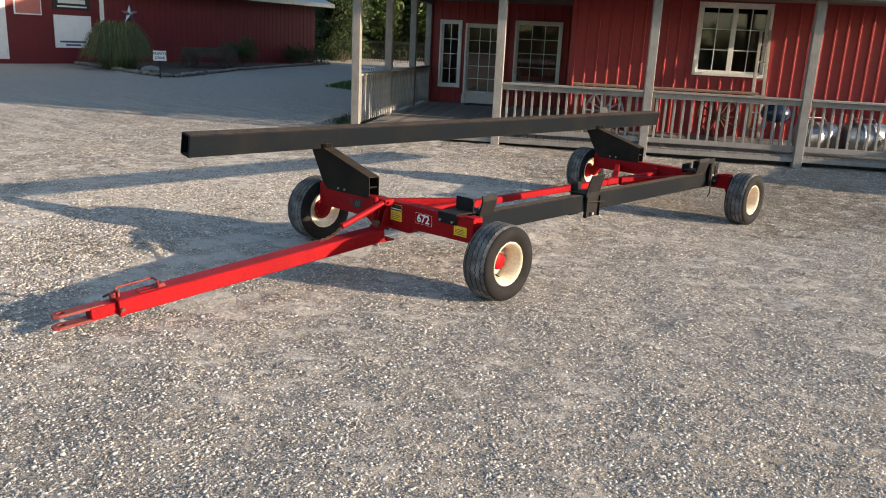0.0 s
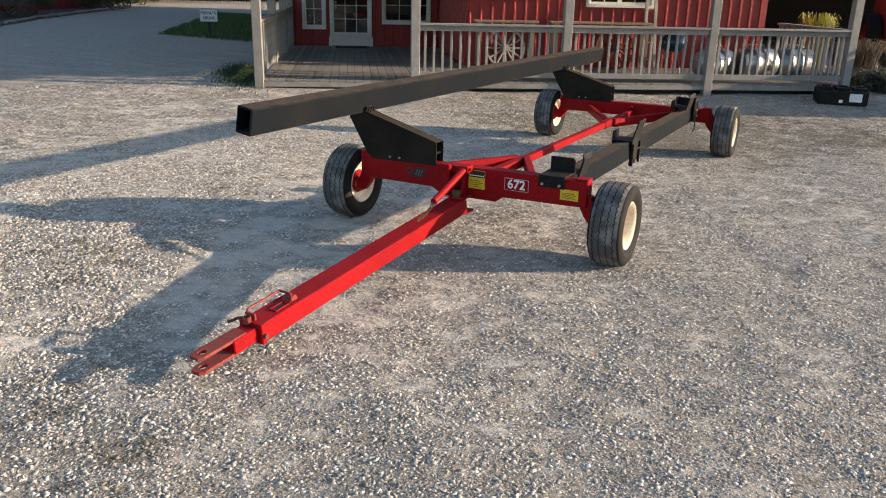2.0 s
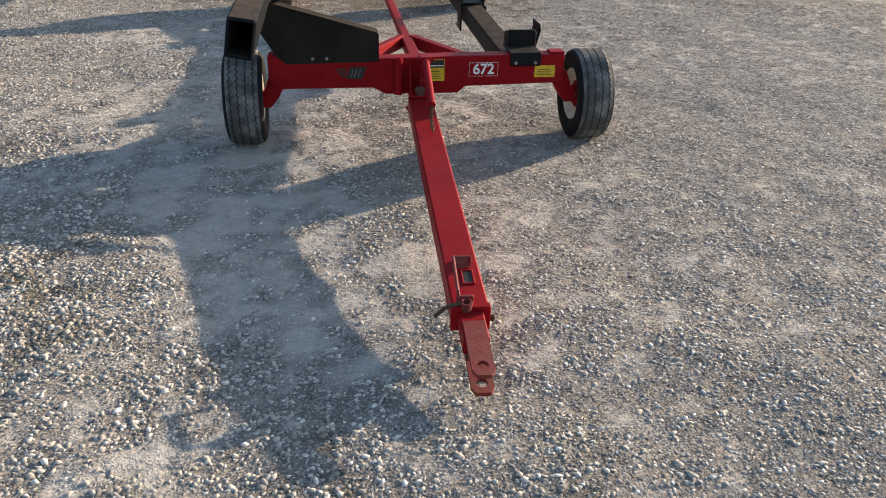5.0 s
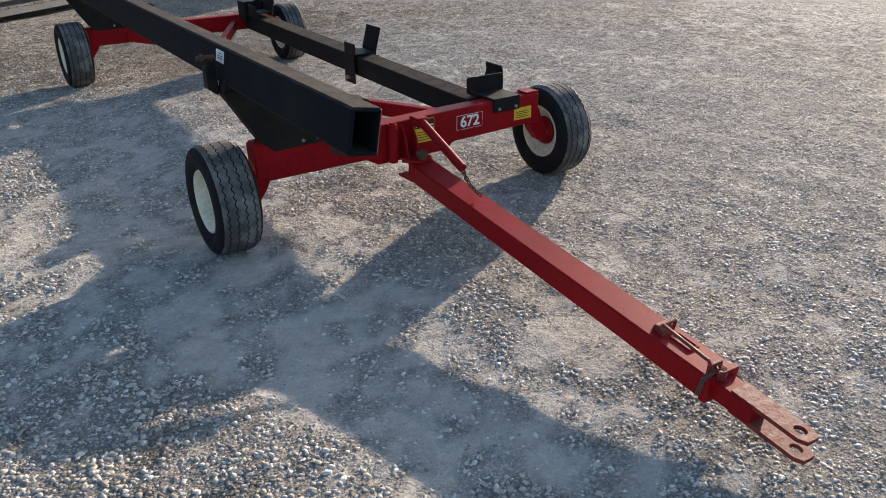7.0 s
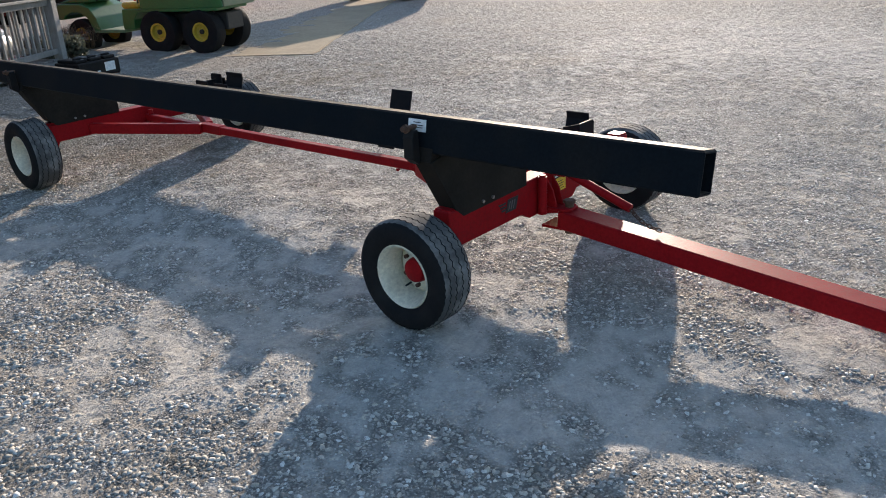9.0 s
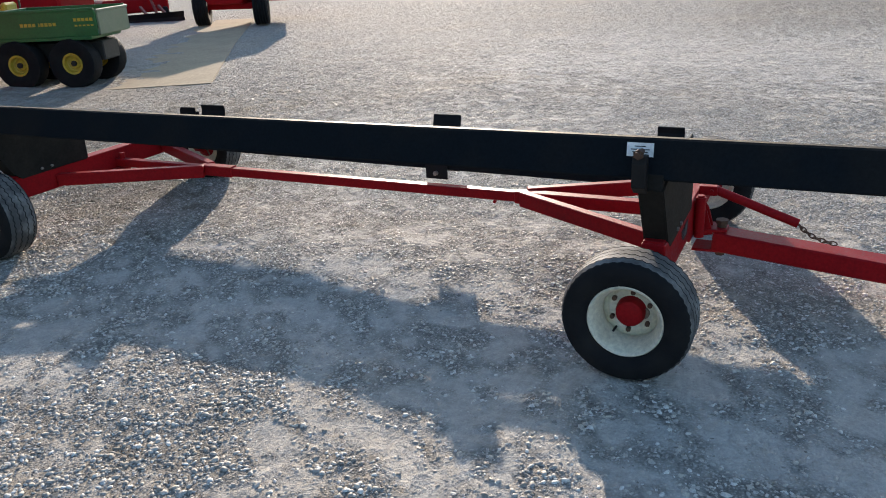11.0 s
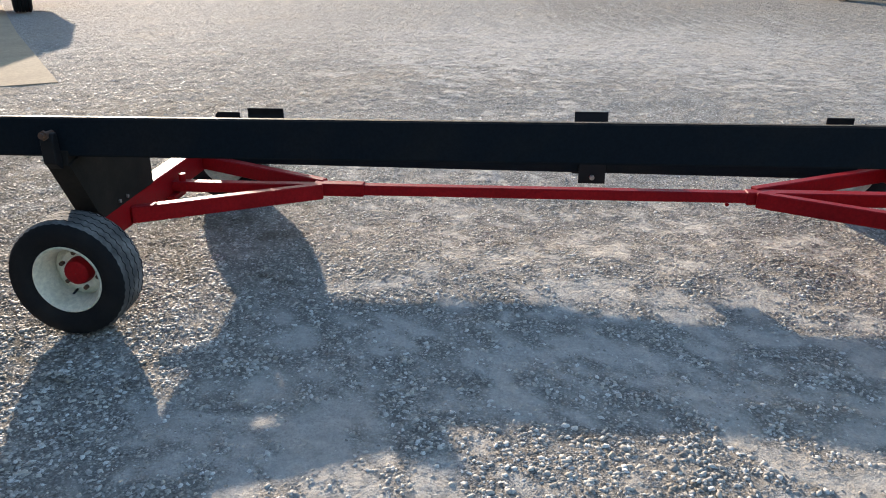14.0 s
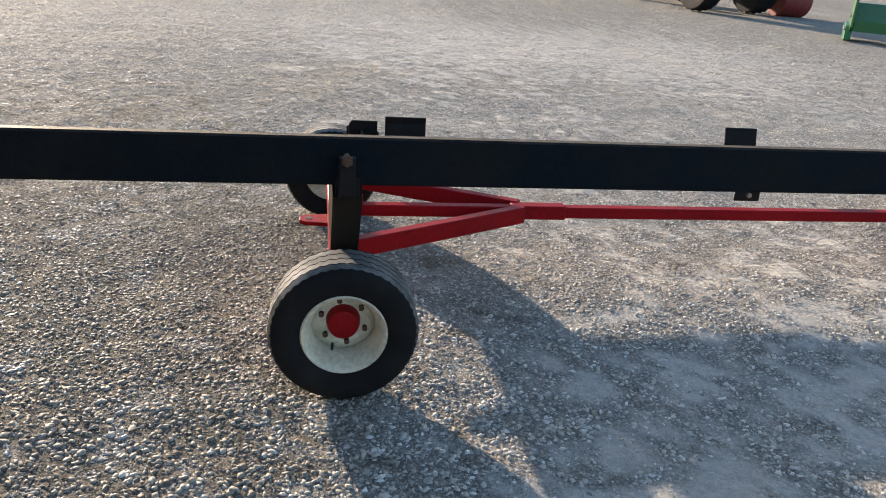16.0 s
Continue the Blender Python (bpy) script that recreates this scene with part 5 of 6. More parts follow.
for y0, y1, z0, z1, mat, lab in ((-3.46, -2.36, 2.18, 3.2, plain("faded pink sign", (0.50, 0.16, 0.13)), "faded red sign with a white border"), (-1.87, -0.25, 2.46, 3.3, M_ink, "black sign with white lettering bars"), (-1.88, -0.24, 0.96, 2.24, M_trim, "white sign board with blue print bars")):
    bm = bmesh.new()
    box(bm, 0.003, 0.04, y0, y1, z0, z1, 0.004)
    sg = part("sign_board", bm, M_white if mat is not M_ink else M_ink, barn, lab)
    bm = bmesh.new()
    e = 0.05
    if mat is M_ink:
        for k, (w, zz) in enumerate(((1.2, z0 + 0.32), (1.3, z0 + 0.12))):
            box(bm, 0.041, 0.046, (y0 + y1 - w) / 2, (y0 + y1 + w) / 2, zz - (0.08 if k == 0 else 0.03), zz + (0.08 if k == 0 else 0.03))
        part("print", bm, M_trim, sg)
    elif mat is M_trim:
        for w, zz in ((1.15, z0 + 0.24), (0.65, z0 + 0.11)):
            box(bm, 0.041, 0.046, y0 + 0.2 + (1.15 - w) / 2, y0 + 0.2 + (1.15 + w) / 2, zz - 0.035, zz + 0.035)
        part("print", bm, plain("blue print", (0.05, 0.08, 0.16)), sg)
    else:
        box(bm, 0.041, 0.046, y0 + e, y1 - e, z0 + e, z1 - e)
        part("print", bm, mat, sg)
# five-pointed tin star
bm = bmesh.new()
tip = bm.verts.new((0.12, 1.64, 2.42))
ring = []
for k in range(10):
    a, r = math.pi / 2 + k * math.pi / 5, (0.42 if k % 2 == 0 else 0.17)
    ring.append(bm.verts.new((0.025, 1.64 + r * math.cos(a), 2.42 + r * math.sin(a))))
for a, b in zip(ring, ring[1:] + ring[:1]):
    bm.faces.new((tip, a, b))
part("star", bm, M_tank, barn, "grey tin star touched with rust")

grass_clump("ornamental_grass", -25.35, 9.1, "tall clump of arching green ornamental grass", 4600, 0.55, 2.15, 0.92, 0.016, M_plume, 21, 1.0)
shrub(-26.9, 15.3, 1.05, 1.7, "dark green rounded shrub in the bed", M_shrub, 31)
shrub(-30.5, 21.6, 1.3, 1.1, "low dark shrub by the barn corner", M_shrub, 32)
shrub(-34.5, 27.5, 1.8, 2.2, "dark green bush beyond the barn", M_shrub, 33)
for k, (x, y, w, h) in enumerate(((-36.6, 28.9, 1.9, 6.6), (-38.8, 30.6, 2.2, 6.0))):
    shrub(x, y, w, h, "tall dark bush in the shade beyond the barn", M_shrub, 140 + k, name="tall_bush", count=16000, leaf=0.10, low=0.08)
for k, (x, y, w, h) in enumerate(((-42.0, 34.2, 2.0, 2.9), (-40.4, 37.0, 2.1, 3.3), (-38.6, 39.6, 2.0, 2.8), (-36.8, 42.0, 2.0, 3.0))):
    shrub(x, y, w, h, "dense green bush behind the iron fence", M_shrub, 150 + k, name="hedge_bush", count=8000, leaf=0.10, low=0.08)
wx, wy = -26.3, 13.4
wagon = thing("wagon_box", "old dark wooden wagon box in the planting bed", "wagon", (wx, wy, gz(wx, wy)), 62)
bm = bmesh.new()
for z0 in (0.52, 0.70):
    box(bm, -1.05, 1.05, -0.52, -0.48, z0, z0 + 0.17, 0.005)
    box(bm, -1.05, 1.05, 0.48, 0.52, z0, z0 + 0.17, 0.005)
    box(bm, -1.05, -1.01, -0.48, 0.48, z0, z0 + 0.17, 0.005)
    box(bm, 1.01, 1.05, -0.48, 0.48, z0, z0 + 0.17, 0.005)
box(bm, -1.0, 1.0, -0.48, 0.48, 0.5, 0.54)
part("box", bm, M_darkwood, wagon)


def spoked_wheel(parent, r, spokes, m, mat, rim=0.045, hub=0.09):
    """A wooden spoked wheel whose axle is x: the rim with a hub and spokes of its own."""
    bm = bmesh.new()
    lathe(bm, [(r, -0.03), (r, 0.03), (r - rim, 0.028), (r - rim, -0.028)], 32, m, closed=True)
    bmesh.ops.recalc_face_normals(bm, faces=bm.faces)
    w = part("wheel", bm, mat, parent)
    bm = bmesh.new()
    rod(bm, m @ Vector((-0.09, 0, 0)), m @ Vector((0.09, 0, 0)), hub, 14)
    part("hub", bm, mat, w)
    for k in range(spokes):
        a = 2 * math.pi * k / spokes
        bm = bmesh.new()
        rod(bm, m @ Vector((0, hub * 0.8 * math.cos(a), hub * 0.8 * math.sin(a))), m @ Vector((0, (r - rim) * math.cos(a), (r - rim) * math.sin(a))), 0.02, 6)
        part("spoke", bm, mat, w)


for wx2, wy2, r in ((-0.75, -0.62, 0.42), (0.75, -0.62, 0.5), (-0.75, 0.62, 0.42), (0.75, 0.62, 0.5)):
    spoked_wheel(wagon, r, 12, Matrix.Translation((wx2, wy2, r)) @ Matrix.Rotation(radians(90), 4, "Z"), M_darkwood)


def yard_sign(x, y, rz, w, h, z):
    t = thing("yard_sign", "small white sign reading private drive on a dark post", "sign", (x, y, gz(x, y)), rz, "private drive signs")
    bm = bmesh.new()
    box(bm, -0.03, 0.03, 0.0, 0.05, -0.1, z + h, 0.004)
    part("post", bm, M_ink, t)
    bm = bmesh.new()
    box(bm, -w / 2, w / 2, -0.02, -0.002, z, z + h, 0.003)
    board = part("board", bm, M_white, t)
    base = t.matrix_world
    for txt, zz in (("PRIVATE", z + h * 0.70), ("DRIVE", z + h * 0.28)):
        worded("lettering", txt, h * 0.36, M_ink, base @ Matrix.Translation((0, -0.0215, zz)) @ pose(0, 0, 0, 90, 0, 0), board, 0.0008, 0.002)
    return t


yard_sign(-21.0, 8.55, 62, 0.43, 0.33, 0.57)
yard_sign(-15.1, 12.75, 40, 0.50, 0.34, 0.46)

# grass left of the shop and trees behind
rng = np.random.RandomState(8)
gx, gy = rng.uniform(-26, -11, 45000), rng.uniform(12, 24, 45000)
ok = (gy > 12.25 + 0.05 * np.sin(gx * 2.3)) & (gx > -16.7 - 0.75 * (gy - 12.2) + 0.05 * np.sin(gy * 3)) & (gx < -11.8 - 0.69 * (gy - 12.6))
gx, gy = gx[ok], gy[ok]
bl = blades(rng, len(gx), 0.02, 0.13, 0.08, 0.011).reshape(3, len(gx), 4, 3)
bl = bl + np.stack([gx, gy, ground_z(gx, gy)], -1)[None, :, None, :]
tagged(quads("lawn_grass", bl, 4, M_lawn), "short green lawn grass beside the shop", "grass", kind="stuff")
rng = np.random.RandomState(9)
gx = rng.normal(-7.9, 0.55, 6000)
gy = 6.2 - 0.95 * (gx + 7.9) + rng.normal(0, 0.30, 6000)
bl = blades(rng, len(gx), 0.02, 0.045, 0.04, 0.007).reshape(3, len(gx), 4, 3)
bl = bl + np.stack([gx, gy, ground_z(gx, gy)], -1)[None, :, None, :]
tagged(quads("weeds", bl, 4, M_shrub), "thin weeds in the gravel by the porch", "weeds", kind="stuff")
for k, (x, y, h) in enumerate(((-2.0, 5.13, 0.045), (-1.93, 5.2, 0.03), (-0.9, 5.9, 0.03))):
    grass_clump("weed_tuft", x, y, "small yellow-green weed tuft in the gravel", 60, 0.045, h, 0.04, 0.003, M_blade, 90 + k)
shrub(-12.6, 13.6, 0.8, 0.9, "russet low shrub by the porch corner", M_ochre, 36)
for x, y, h, r, s in ((-43, 42, 11, 4.5, 1), (-39.5, 37, 10, 4.0, 2), (-27, 47, 12, 5.0, 3), (-45, 38, 9, 4.0, 4), (-34, 56, 14, 6.0, 5), (-22, 50, 11, 4.6, 6)):
    tree(x, y, h, r, s)
fence = thing("iron_fence", "dark iron fence beyond the drive", "fence", (-37.0, 31.6, gz(-37.0, 31.6)), 45)
for zz in (0.25, 0.75, 1.25):
    bm = bmesh.new()
    box(bm, 0, 8, -0.02, 0.02, zz, zz + 0.04)
    part("rail", bm, M_ink, fence)
picket = bpy.data.meshes.new("picket")
bm = bmesh.new()
box(bm, -0.012, 0.012, 0.021, 0.045, 0, 1.4)
bm.to_mesh(picket)
bm.free()
picket.materials.append(M_ink)
for k in range(50):
    o = new("picket", picket)
    o.parent = fence
    o.location = (0.08 + k * 0.16, 0, 0)

# ---- things on the porch ----
def on_porch(name, label, category, a, b, rz=0.0, z=DECK, group=""):
    w = PORCH @ Vector((a, b, 0))
    return thing(name, label, category, (w.x, w.y, z), PORCH_ANG + rz, group)


for a, r, mat, lab in ((4.66, 0.40, M_wheelwood, "bleached wooden wagon wheel leaning on the wall"), (6.95, 0.42, M_rust, "rusty dark wagon wheel leaning on the wall")):
    t = on_porch("wagon_ornament", lab, "ornament", a, 2.25, 0, DECK, "wagon wheels on the porch")
    spoked_wheel(t, r, 12, Matrix.Translation((0, 0.1, r * 0.985)) @ Matrix.Rotation(radians(90), 4, "Z") @ Matrix.Rotation(radians(9), 4, "Y"), mat, 0.04, 0.07)

for a0, a1 in ((3.98, 5.25), (5.5, 7.6)):
    t = on_porch("plank_bench", "long narrow old plank bench against the wall", "bench", a0, 2.05, 0)
    bm = bmesh.new()
    box(bm, 0, a1 - a0, 0, 0.36, 0.90, 0.94, 0.005)
    part("top", bm, M_oldwood, t)
    for x in (0.1, a1 - a0 - 0.1):
        for y in (0.03, 0.33):
            bm = bmesh.new()
            box(bm, x - 0.03, x + 0.03, y - 0.025, y + 0.025, 0, 0.898)
            part("leg", bm, M_oldwood, t)
t = on_porch("horse_shoes", "few rusty iron pieces lying on the bench", "ironwork", 6.9, 2.15, 10, DECK + 0.94)
bm = bmesh.new()
for k in range(3):
    prev = None
    for i in range(9):
        q = Vector((0.12 * k + 0.05 * math.cos(i * 0.55), 0.02 * k + 0.06 * math.sin(i * 0.55), 0.012))
        if prev:
            rod(bm, prev, q, 0.01, 6)
        prev = q
part("iron", bm, M_rust, t)
# old ladder beside the window
lad = on_porch("ladder", "old grey wooden ladder leaning by the window", "ladder", 7.48, 2.30)
for x in (0.0, 0.22):
    bm = bmesh.new()
    bar(bm, (x, -0.25, 0.0), (x + 0.12 - x * 0.25, 0.31, 2.15), 0.035, 0.06)
    part("stile", bm, M_wheelwood, lad)
for k in range(6):
    f = (k + 0.7) / 6.6
    bm = bmesh.new()
    rod(bm, (0.12 * f, -0.25 + 0.56 * f, 2.15 * f), (0.22 + 0.065 * f, -0.25 + 0.56 * f, 2.15 * f), 0.014, 8)
    part("rung", bm, M_wheelwood, lad)

for a, b, r, ln, rz in ((8.42, 0.85, 0.27, 0.62, 20), (9.25, 0.9, 0.28, 0.72, 8), (10.05, 0.95, 0.28, 0.66, -6)):
    t = on_porch("metal_drum", "shiny galvanised drum lying on the deck", "drum", a, b, rz, DECK, "drums on the porch")
    bm = bmesh.new()
    prof = [(0.0005, -ln / 2 - 0.05), (r * 0.6, -ln / 2 - 0.035), (r * 0.96, -ln / 2), (r, -ln / 2 + 0.04), (r, -0.1), (r + 0.008, -0.09), (r, -0.08), (r, 0.08), (r + 0.008, 0.09), (r, 0.10), (r, ln / 2 - 0.04), (r * 0.96, ln / 2), (r * 0.6, ln / 2 + 0.035), (0.0005, ln / 2 + 0.05)]
    lathe(bm, prof, 32, Matrix.Translation((0, 0, r)))
    part("shell", bm, M_tank, t, smooth=40)
    bm = bmesh.new()
    for x in (-ln / 2 - 0.0, ln / 2):
        rod(bm, (x * 0.5, -0.04, 2 * r - 0.01), (x * 0.5, 0.04, 2 * r + 0.07), 0.012, 8)
    rod(bm, (-ln * 0.25, 0.04, 2 * r + 0.07), (ln * 0.25, 0.04, 2 * r + 0.07), 0.012, 8)
    part("handle", bm, M_steel, t)
t = on_porch("kettle_grill", "dark blue kettle grill with a shiny domed lid", "grill", 7.82, 1.45)
bm = bmesh.new()
prof = [(0.0005, 0.42), (0.16, 0.45), (0.25, 0.53), (0.27, 0.60), (0.27, 0.62), (0.245, 0.70), (0.16, 0.79), (0.0005, 0.83)]
lathe(bm, prof, 28, Matrix.Rotation(radians(-90), 4, "Y"))
part("kettle", bm, M_navy, t, smooth=True)
for k in range(3):
    bm = bmesh.new()
    c, s = math.cos(k * 2.1 + 0.4), math.sin(k * 2.1 + 0.4)
    rod(bm, (0.12 * c, 0.12 * s, 0.46), (0.26 * c, 0.26 * s, 0.0), 0.012, 8)
    part("leg", bm, M_steel, t)
bm = bmesh.new()
box(bm, -0.4, 0.4, -0.03, 0.5, 0, 0.012, 0.004)
mat_ob = part("door_mat", bm, plain("dark mat fibre", (0.03, 0.03, 0.035), 0.95))
w = PORCH @ Vector((1.55, 6.85, 0))
mat_ob.matrix_world = pose(w.x, w.y, DECK + 0.001, 0, 0, PORCH_ANG)
tagged(mat_ob, "dark door mat in front of the shop door", "mat")
# rain pipe at the corner of the entrance
bm = bmesh.new()
box(bm, -0.14, -0.07, ENTRY + 0.25, ENTRY + 0.33, 0.4, EAVE, 0.01)
structure("downpipe", bm, M_trim, "white rain pipe on the shop corner", "pipe")

# ---- black crate and dry plants at the end of the porch ----
bx, by = 2.22, 10.18
crate = thing("plastic_crate", "low black plastic crate with a white label on gravel", "crate", (bx, by, gz(bx, by)), 12)
bm = bmesh.new()
box(bm, -0.40, 0.40, -0.28, 0.28, 0, 0.24, 0.015)
part("body", bm, M_blackm, crate)
for x in (-0.27, 0.0, 0.27):
    bm = bmesh.new()
    box(bm, x - 0.11, x + 0.11, -0.22, 0.22, 0.241, 0.29, 0.012)
    part("lid", bm, M_blackm, crate)
    bm = bmesh.new()
    rod(bm, (x - 0.07, -0.12, 0.30), (x + 0.07, -0.12, 0.30), 0.02, 8)
    part("grip", bm, M_blackm, crate)
bm = bmesh.new()
box(bm, 0.10, 0.30, -0.283, -0.2805, 0.06, 0.20)
part("label", bm, M_white, crate, "white label")
bm = bmesh.new()
box(bm, -0.06, 0.0, -0.283, -0.2805, 0.04, 0.09)
part("label", bm, M_white, crate, "white label")

for k, (x, y, h) in enumerate(((2.6, 12.6, 0.5), (3.2, 12.9, 0.5), (3.7, 13.4, 0.55), (4.05, 13.9, 0.5), (2.9, 13.3, 0.45))):
    grass_clump("dry_plant", x, y, "dry brown seed heads and stems", 300, 0.28, h, 0.38, 0.006, M_straw, 50 + k)
shrub(2.75, 12.2, 0.45, 0.45, "low grey-green herb bush", leaf_material("sage leaves", (0.06, 0.07, 0.05), (0.16, 0.16, 0.11)), 61)
grass_clump("yellow_grass", 1.3, 15.8, "bright yellow-green ornamental grass", 420, 0.22, 1.55, 0.35, 0.012, leaf_material("yellow grass blades", (0.16, 0.18, 0.02), (0.42, 0.40, 0.06)), 70)

# ---- machines round the yard ----
def plain_tyre(bm, r, w, ri, lugs, m, deep=0.02, ribbed=False):
    """A tyre whose axle is x: rounded walls, and lugs across or ribs round the tread."""
    h = w / 2
    if ribbed:
        tread = []
        for g in (-0.72, -0.36, 0.0, 0.36, 0.72):
            tread += [(r - deep, (g - 0.16) * h), (r, (g - 0.10) * h), (r, (g + 0.10) * h), (r - deep, (g + 0.16) * h)]
    else:
        tread = [(r - deep * 0.4, -0.85 * h), (r, -0.5 * h), (r, 0.0), (r, 0.5 * h), (r - deep * 0.4, 0.85 * h)]
    prof = [(ri, -h * 0.7), (ri + 0.03, -h * 0.85), (ri + (r - ri) * 0.55, -h), (r - deep * 1.5, -h * 0.97)] + tread + [(r - deep * 1.5, h * 0.97), (ri + (r - ri) * 0.55, h), (ri + 0.03, h * 0.85), (ri, h * 0.7)]

    def wob(i, j, rr, x):
        if not ribbed and 4 <= j <= 8:
            rr -= deep if (i + (j % 2)) % 2 else 0
        return rr, x
    lathe(bm, prof, lugs, m, wob)


def machine_wheel(parent, at, r, w, ri, rim_mat, lugs=48, ribbed=False, rz=0.0, side=1, deep=0.02):
    bm = bmesh.new()
    plain_tyre(bm, r, w, ri, lugs, None, deep, ribbed)
    t = part("wheel", bm, M_rubber, parent, "dusty black tyre", smooth=32)
    t.matrix_basis = pose(*at, 0, 0, rz)
    bm = bmesh.new()
    prof = [(ri + 0.012, w * 0.40), (ri - 0.02, w * 0.38), (ri - 0.035, w * 0.15), (ri * 0.6, w * 0.10), (ri * 0.45, w * 0.16), (0.0005, w * 0.16)]
    lathe(bm, [(a, side * b) for a, b in prof], 28)
    lathe(bm, [(a, -side * b * 0.9) for a, b in prof], 28)
    bmesh.ops.recalc_face_normals(bm, faces=bm.faces)
    part("rim", bm, rim_mat, t, smooth=40)
    bm = bmesh.new()
    rod(bm, (side * w * 0.1, 0, 0), (side * (w * 0.16 + 0.05), 0, 0), ri * 0.28, 14)
    part("hub", bm, M_ink, t)
    return t


# six-wheeled utility vehicle: x ahead, near side +y
gator = thing("utility_vehicle", "green six-wheeled utility vehicle with yellow wheels on the pad", "utility vehicle", (4.87, 10.86, 0.022), 110.5)
gator.matrix_world = gator.matrix_world @ Matrix.Diagonal((1.0, 0.68, 1.0, 1.0))
GR = 0.41
for x in (0.0, 0.97, 2.85):
    for y, sd in ((-0.12, 1), (-1.42, -1)):
        r = GR if x < 2 else 0.34
        machine_wheel(gator, (x, y, r), r, 0.42 if x < 2 else 0.32, 0.165, M_ylw, 40, False, 90, sd, 0.012)
bm = bmesh.new()
th = 0.03
box(bm, -0.55, 1.30, 0.0, th, 0.80, 1.24, 0.008)
box(bm, -0.55, 1.30, -1.55, -1.55 + th, 0.80, 1.24, 0.008)
box(bm, 1.27, 1.30, -1.52, 0.0, 0.80, 1.24, 0.006)
box(bm, -0.55, 1.27, -1.52, 0.0, 0.80, 0.83)
box(bm, -0.55, 1.32, 0.03, 0.055, 1.20, 1.25, 0.006)
cargo = part("cargo_bed", bm, M_green, gator, "green steel cargo bed")
# tailgate turned from the sun; its paler green stands in for sunlight
bm = bmesh.new()
box(bm, -0.59, -0.555, -1.54, -0.01, 0.81, 1.20, 0.008)
box(bm, -0.60, -0.55, -1.56, 0.02, 1.17, 1.22, 0.01)
part("tailgate", bm, material("green paint with sunlight in colour", (0.17, 0.20, 0.12), (0.24, 0.24, 0.17), rough=0.6), cargo, "green tailgate with sunlight put into its pale colour")
bm = bmesh.new()
for k in range(9):
    x = 0.15 + k * 0.072
    box(bm, x, x + (0.055 if k != 4 else 0.02), 0.0302, 0.0330, 0.98, 1.035)
part("print", bm, M_ylw, cargo, "yellow lettering bars")
bm = bmesh.new()
for k in range(5):
    x = -0.50 + k * 0.07
    box(bm, x, x + 0.052, 0.0302, 0.0330, 1.04, 1.09)
    box(bm, x, x + 0.045, 0.0302, 0.0330, 0.96, 0.985)
part("print", bm, M_ylw, cargo, "yellow lettering bars")
bm = bmesh.new()
prism(bm, [(-0.42, 0.74), (-0.42, 0.80), (1.75, 0.80), (1.78, 0.60), (1.78, 0.42), (1.52, 0.42), (1.50, 0.60), (1.38, 0.74)], 1, -1.50, 0.02, 0.01)
part("rear_body", bm, M_green, gator)
bm = bmesh.new()
box(bm, 1.75, 2.52, -1.50, 0.02, 0.36, 0.42, 0.01)
part("step", bm, material("light green floor", (0.13, 0.23, 0.12), rough=0.6, up_dust=(DUST, 0.5)), gator, "dusty pale green floor step")
bm = bmesh.new()
outer = [(2.34, 0.40), (2.42, 0.66), (2.56, 0.84), (2.78, 0.92), (3.30, 0.92), (3.42, 0.80), (3.42, 0.62), (3.22, 0.62), (3.16, 0.70), (2.98, 0.76), (2.78, 0.74), (2.62, 0.64), (2.54, 0.46), (2.50, 0.40)]
prism(bm, outer, 1, -1.50, 0.03, 0.015)
prism(bm, [(2.62, 0.93), (2.50, 1.18), (2.60, 1.20), (3.05, 1.02), (3.40, 0.93)], 1, -1.30, -0.15, 0.02)
part("front_cowl", bm, M_green, gator, "green front fenders and cowl")
for y in (-0.40, -1.10):
    bm = bmesh.new()
    box(bm, 1.42, 1.85, y - 0.26, y + 0.26, 0.80, 0.92, 0.04)
    seat = part("seat", bm, M_ylw, gator, "yellow vinyl seat")
    bm = bmesh.new()
    box(bm, 1.34, 1.46, y - 0.25, y + 0.25, 0.93, 1.36, 0.04)
    part("backrest", bm, M_ylw, seat)
bm = bmesh.new()
lathe(bm, [(0.19, -0.012), (0.19, 0.012), (0.168, 0.012), (0.168, -0.012)], 24, Matrix.Translation((2.30, -0.45, 1.15)) @ Matrix.Rotation(radians(35), 4, "Y"), closed=True)
rod(bm, (2.30, -0.45, 1.15), (2.62, -0.45, 0.95), 0.02, 8)
part("steering_wheel", bm, M_ink, gator)
bm = bmesh.new()
for y in (-0.02, -1.48):
    rod(bm, (1.36, y, 0.9), (1.36, y, 1.5), 0.022, 8)
rod(bm, (1.36, -0.02, 1.5), (1.36, -1.48, 1.5), 0.022, 8)
part("rail", bm, M_ink, gator)
bm = bmesh.new()
box(bm, -0.45, 1.4, -1.15, -0.38, 0.42, 0.74, 0.02)
part("chassis", bm, M_ink, gator)
for x, z, rr in ((0, GR, 0.05), (0.97, GR, 0.05), (2.85, 0.34, 0.04)):
    bm = bmesh.new()
    rod(bm, (x, -1.4, z), (x, -0.12, z), rr, 10)
    part("axle", bm, M_ink, gator)
for ob in gator.children:
    if not ob.name.startswith(("wheel", "chassis", "axle")):
        ob.location.z += 0.05
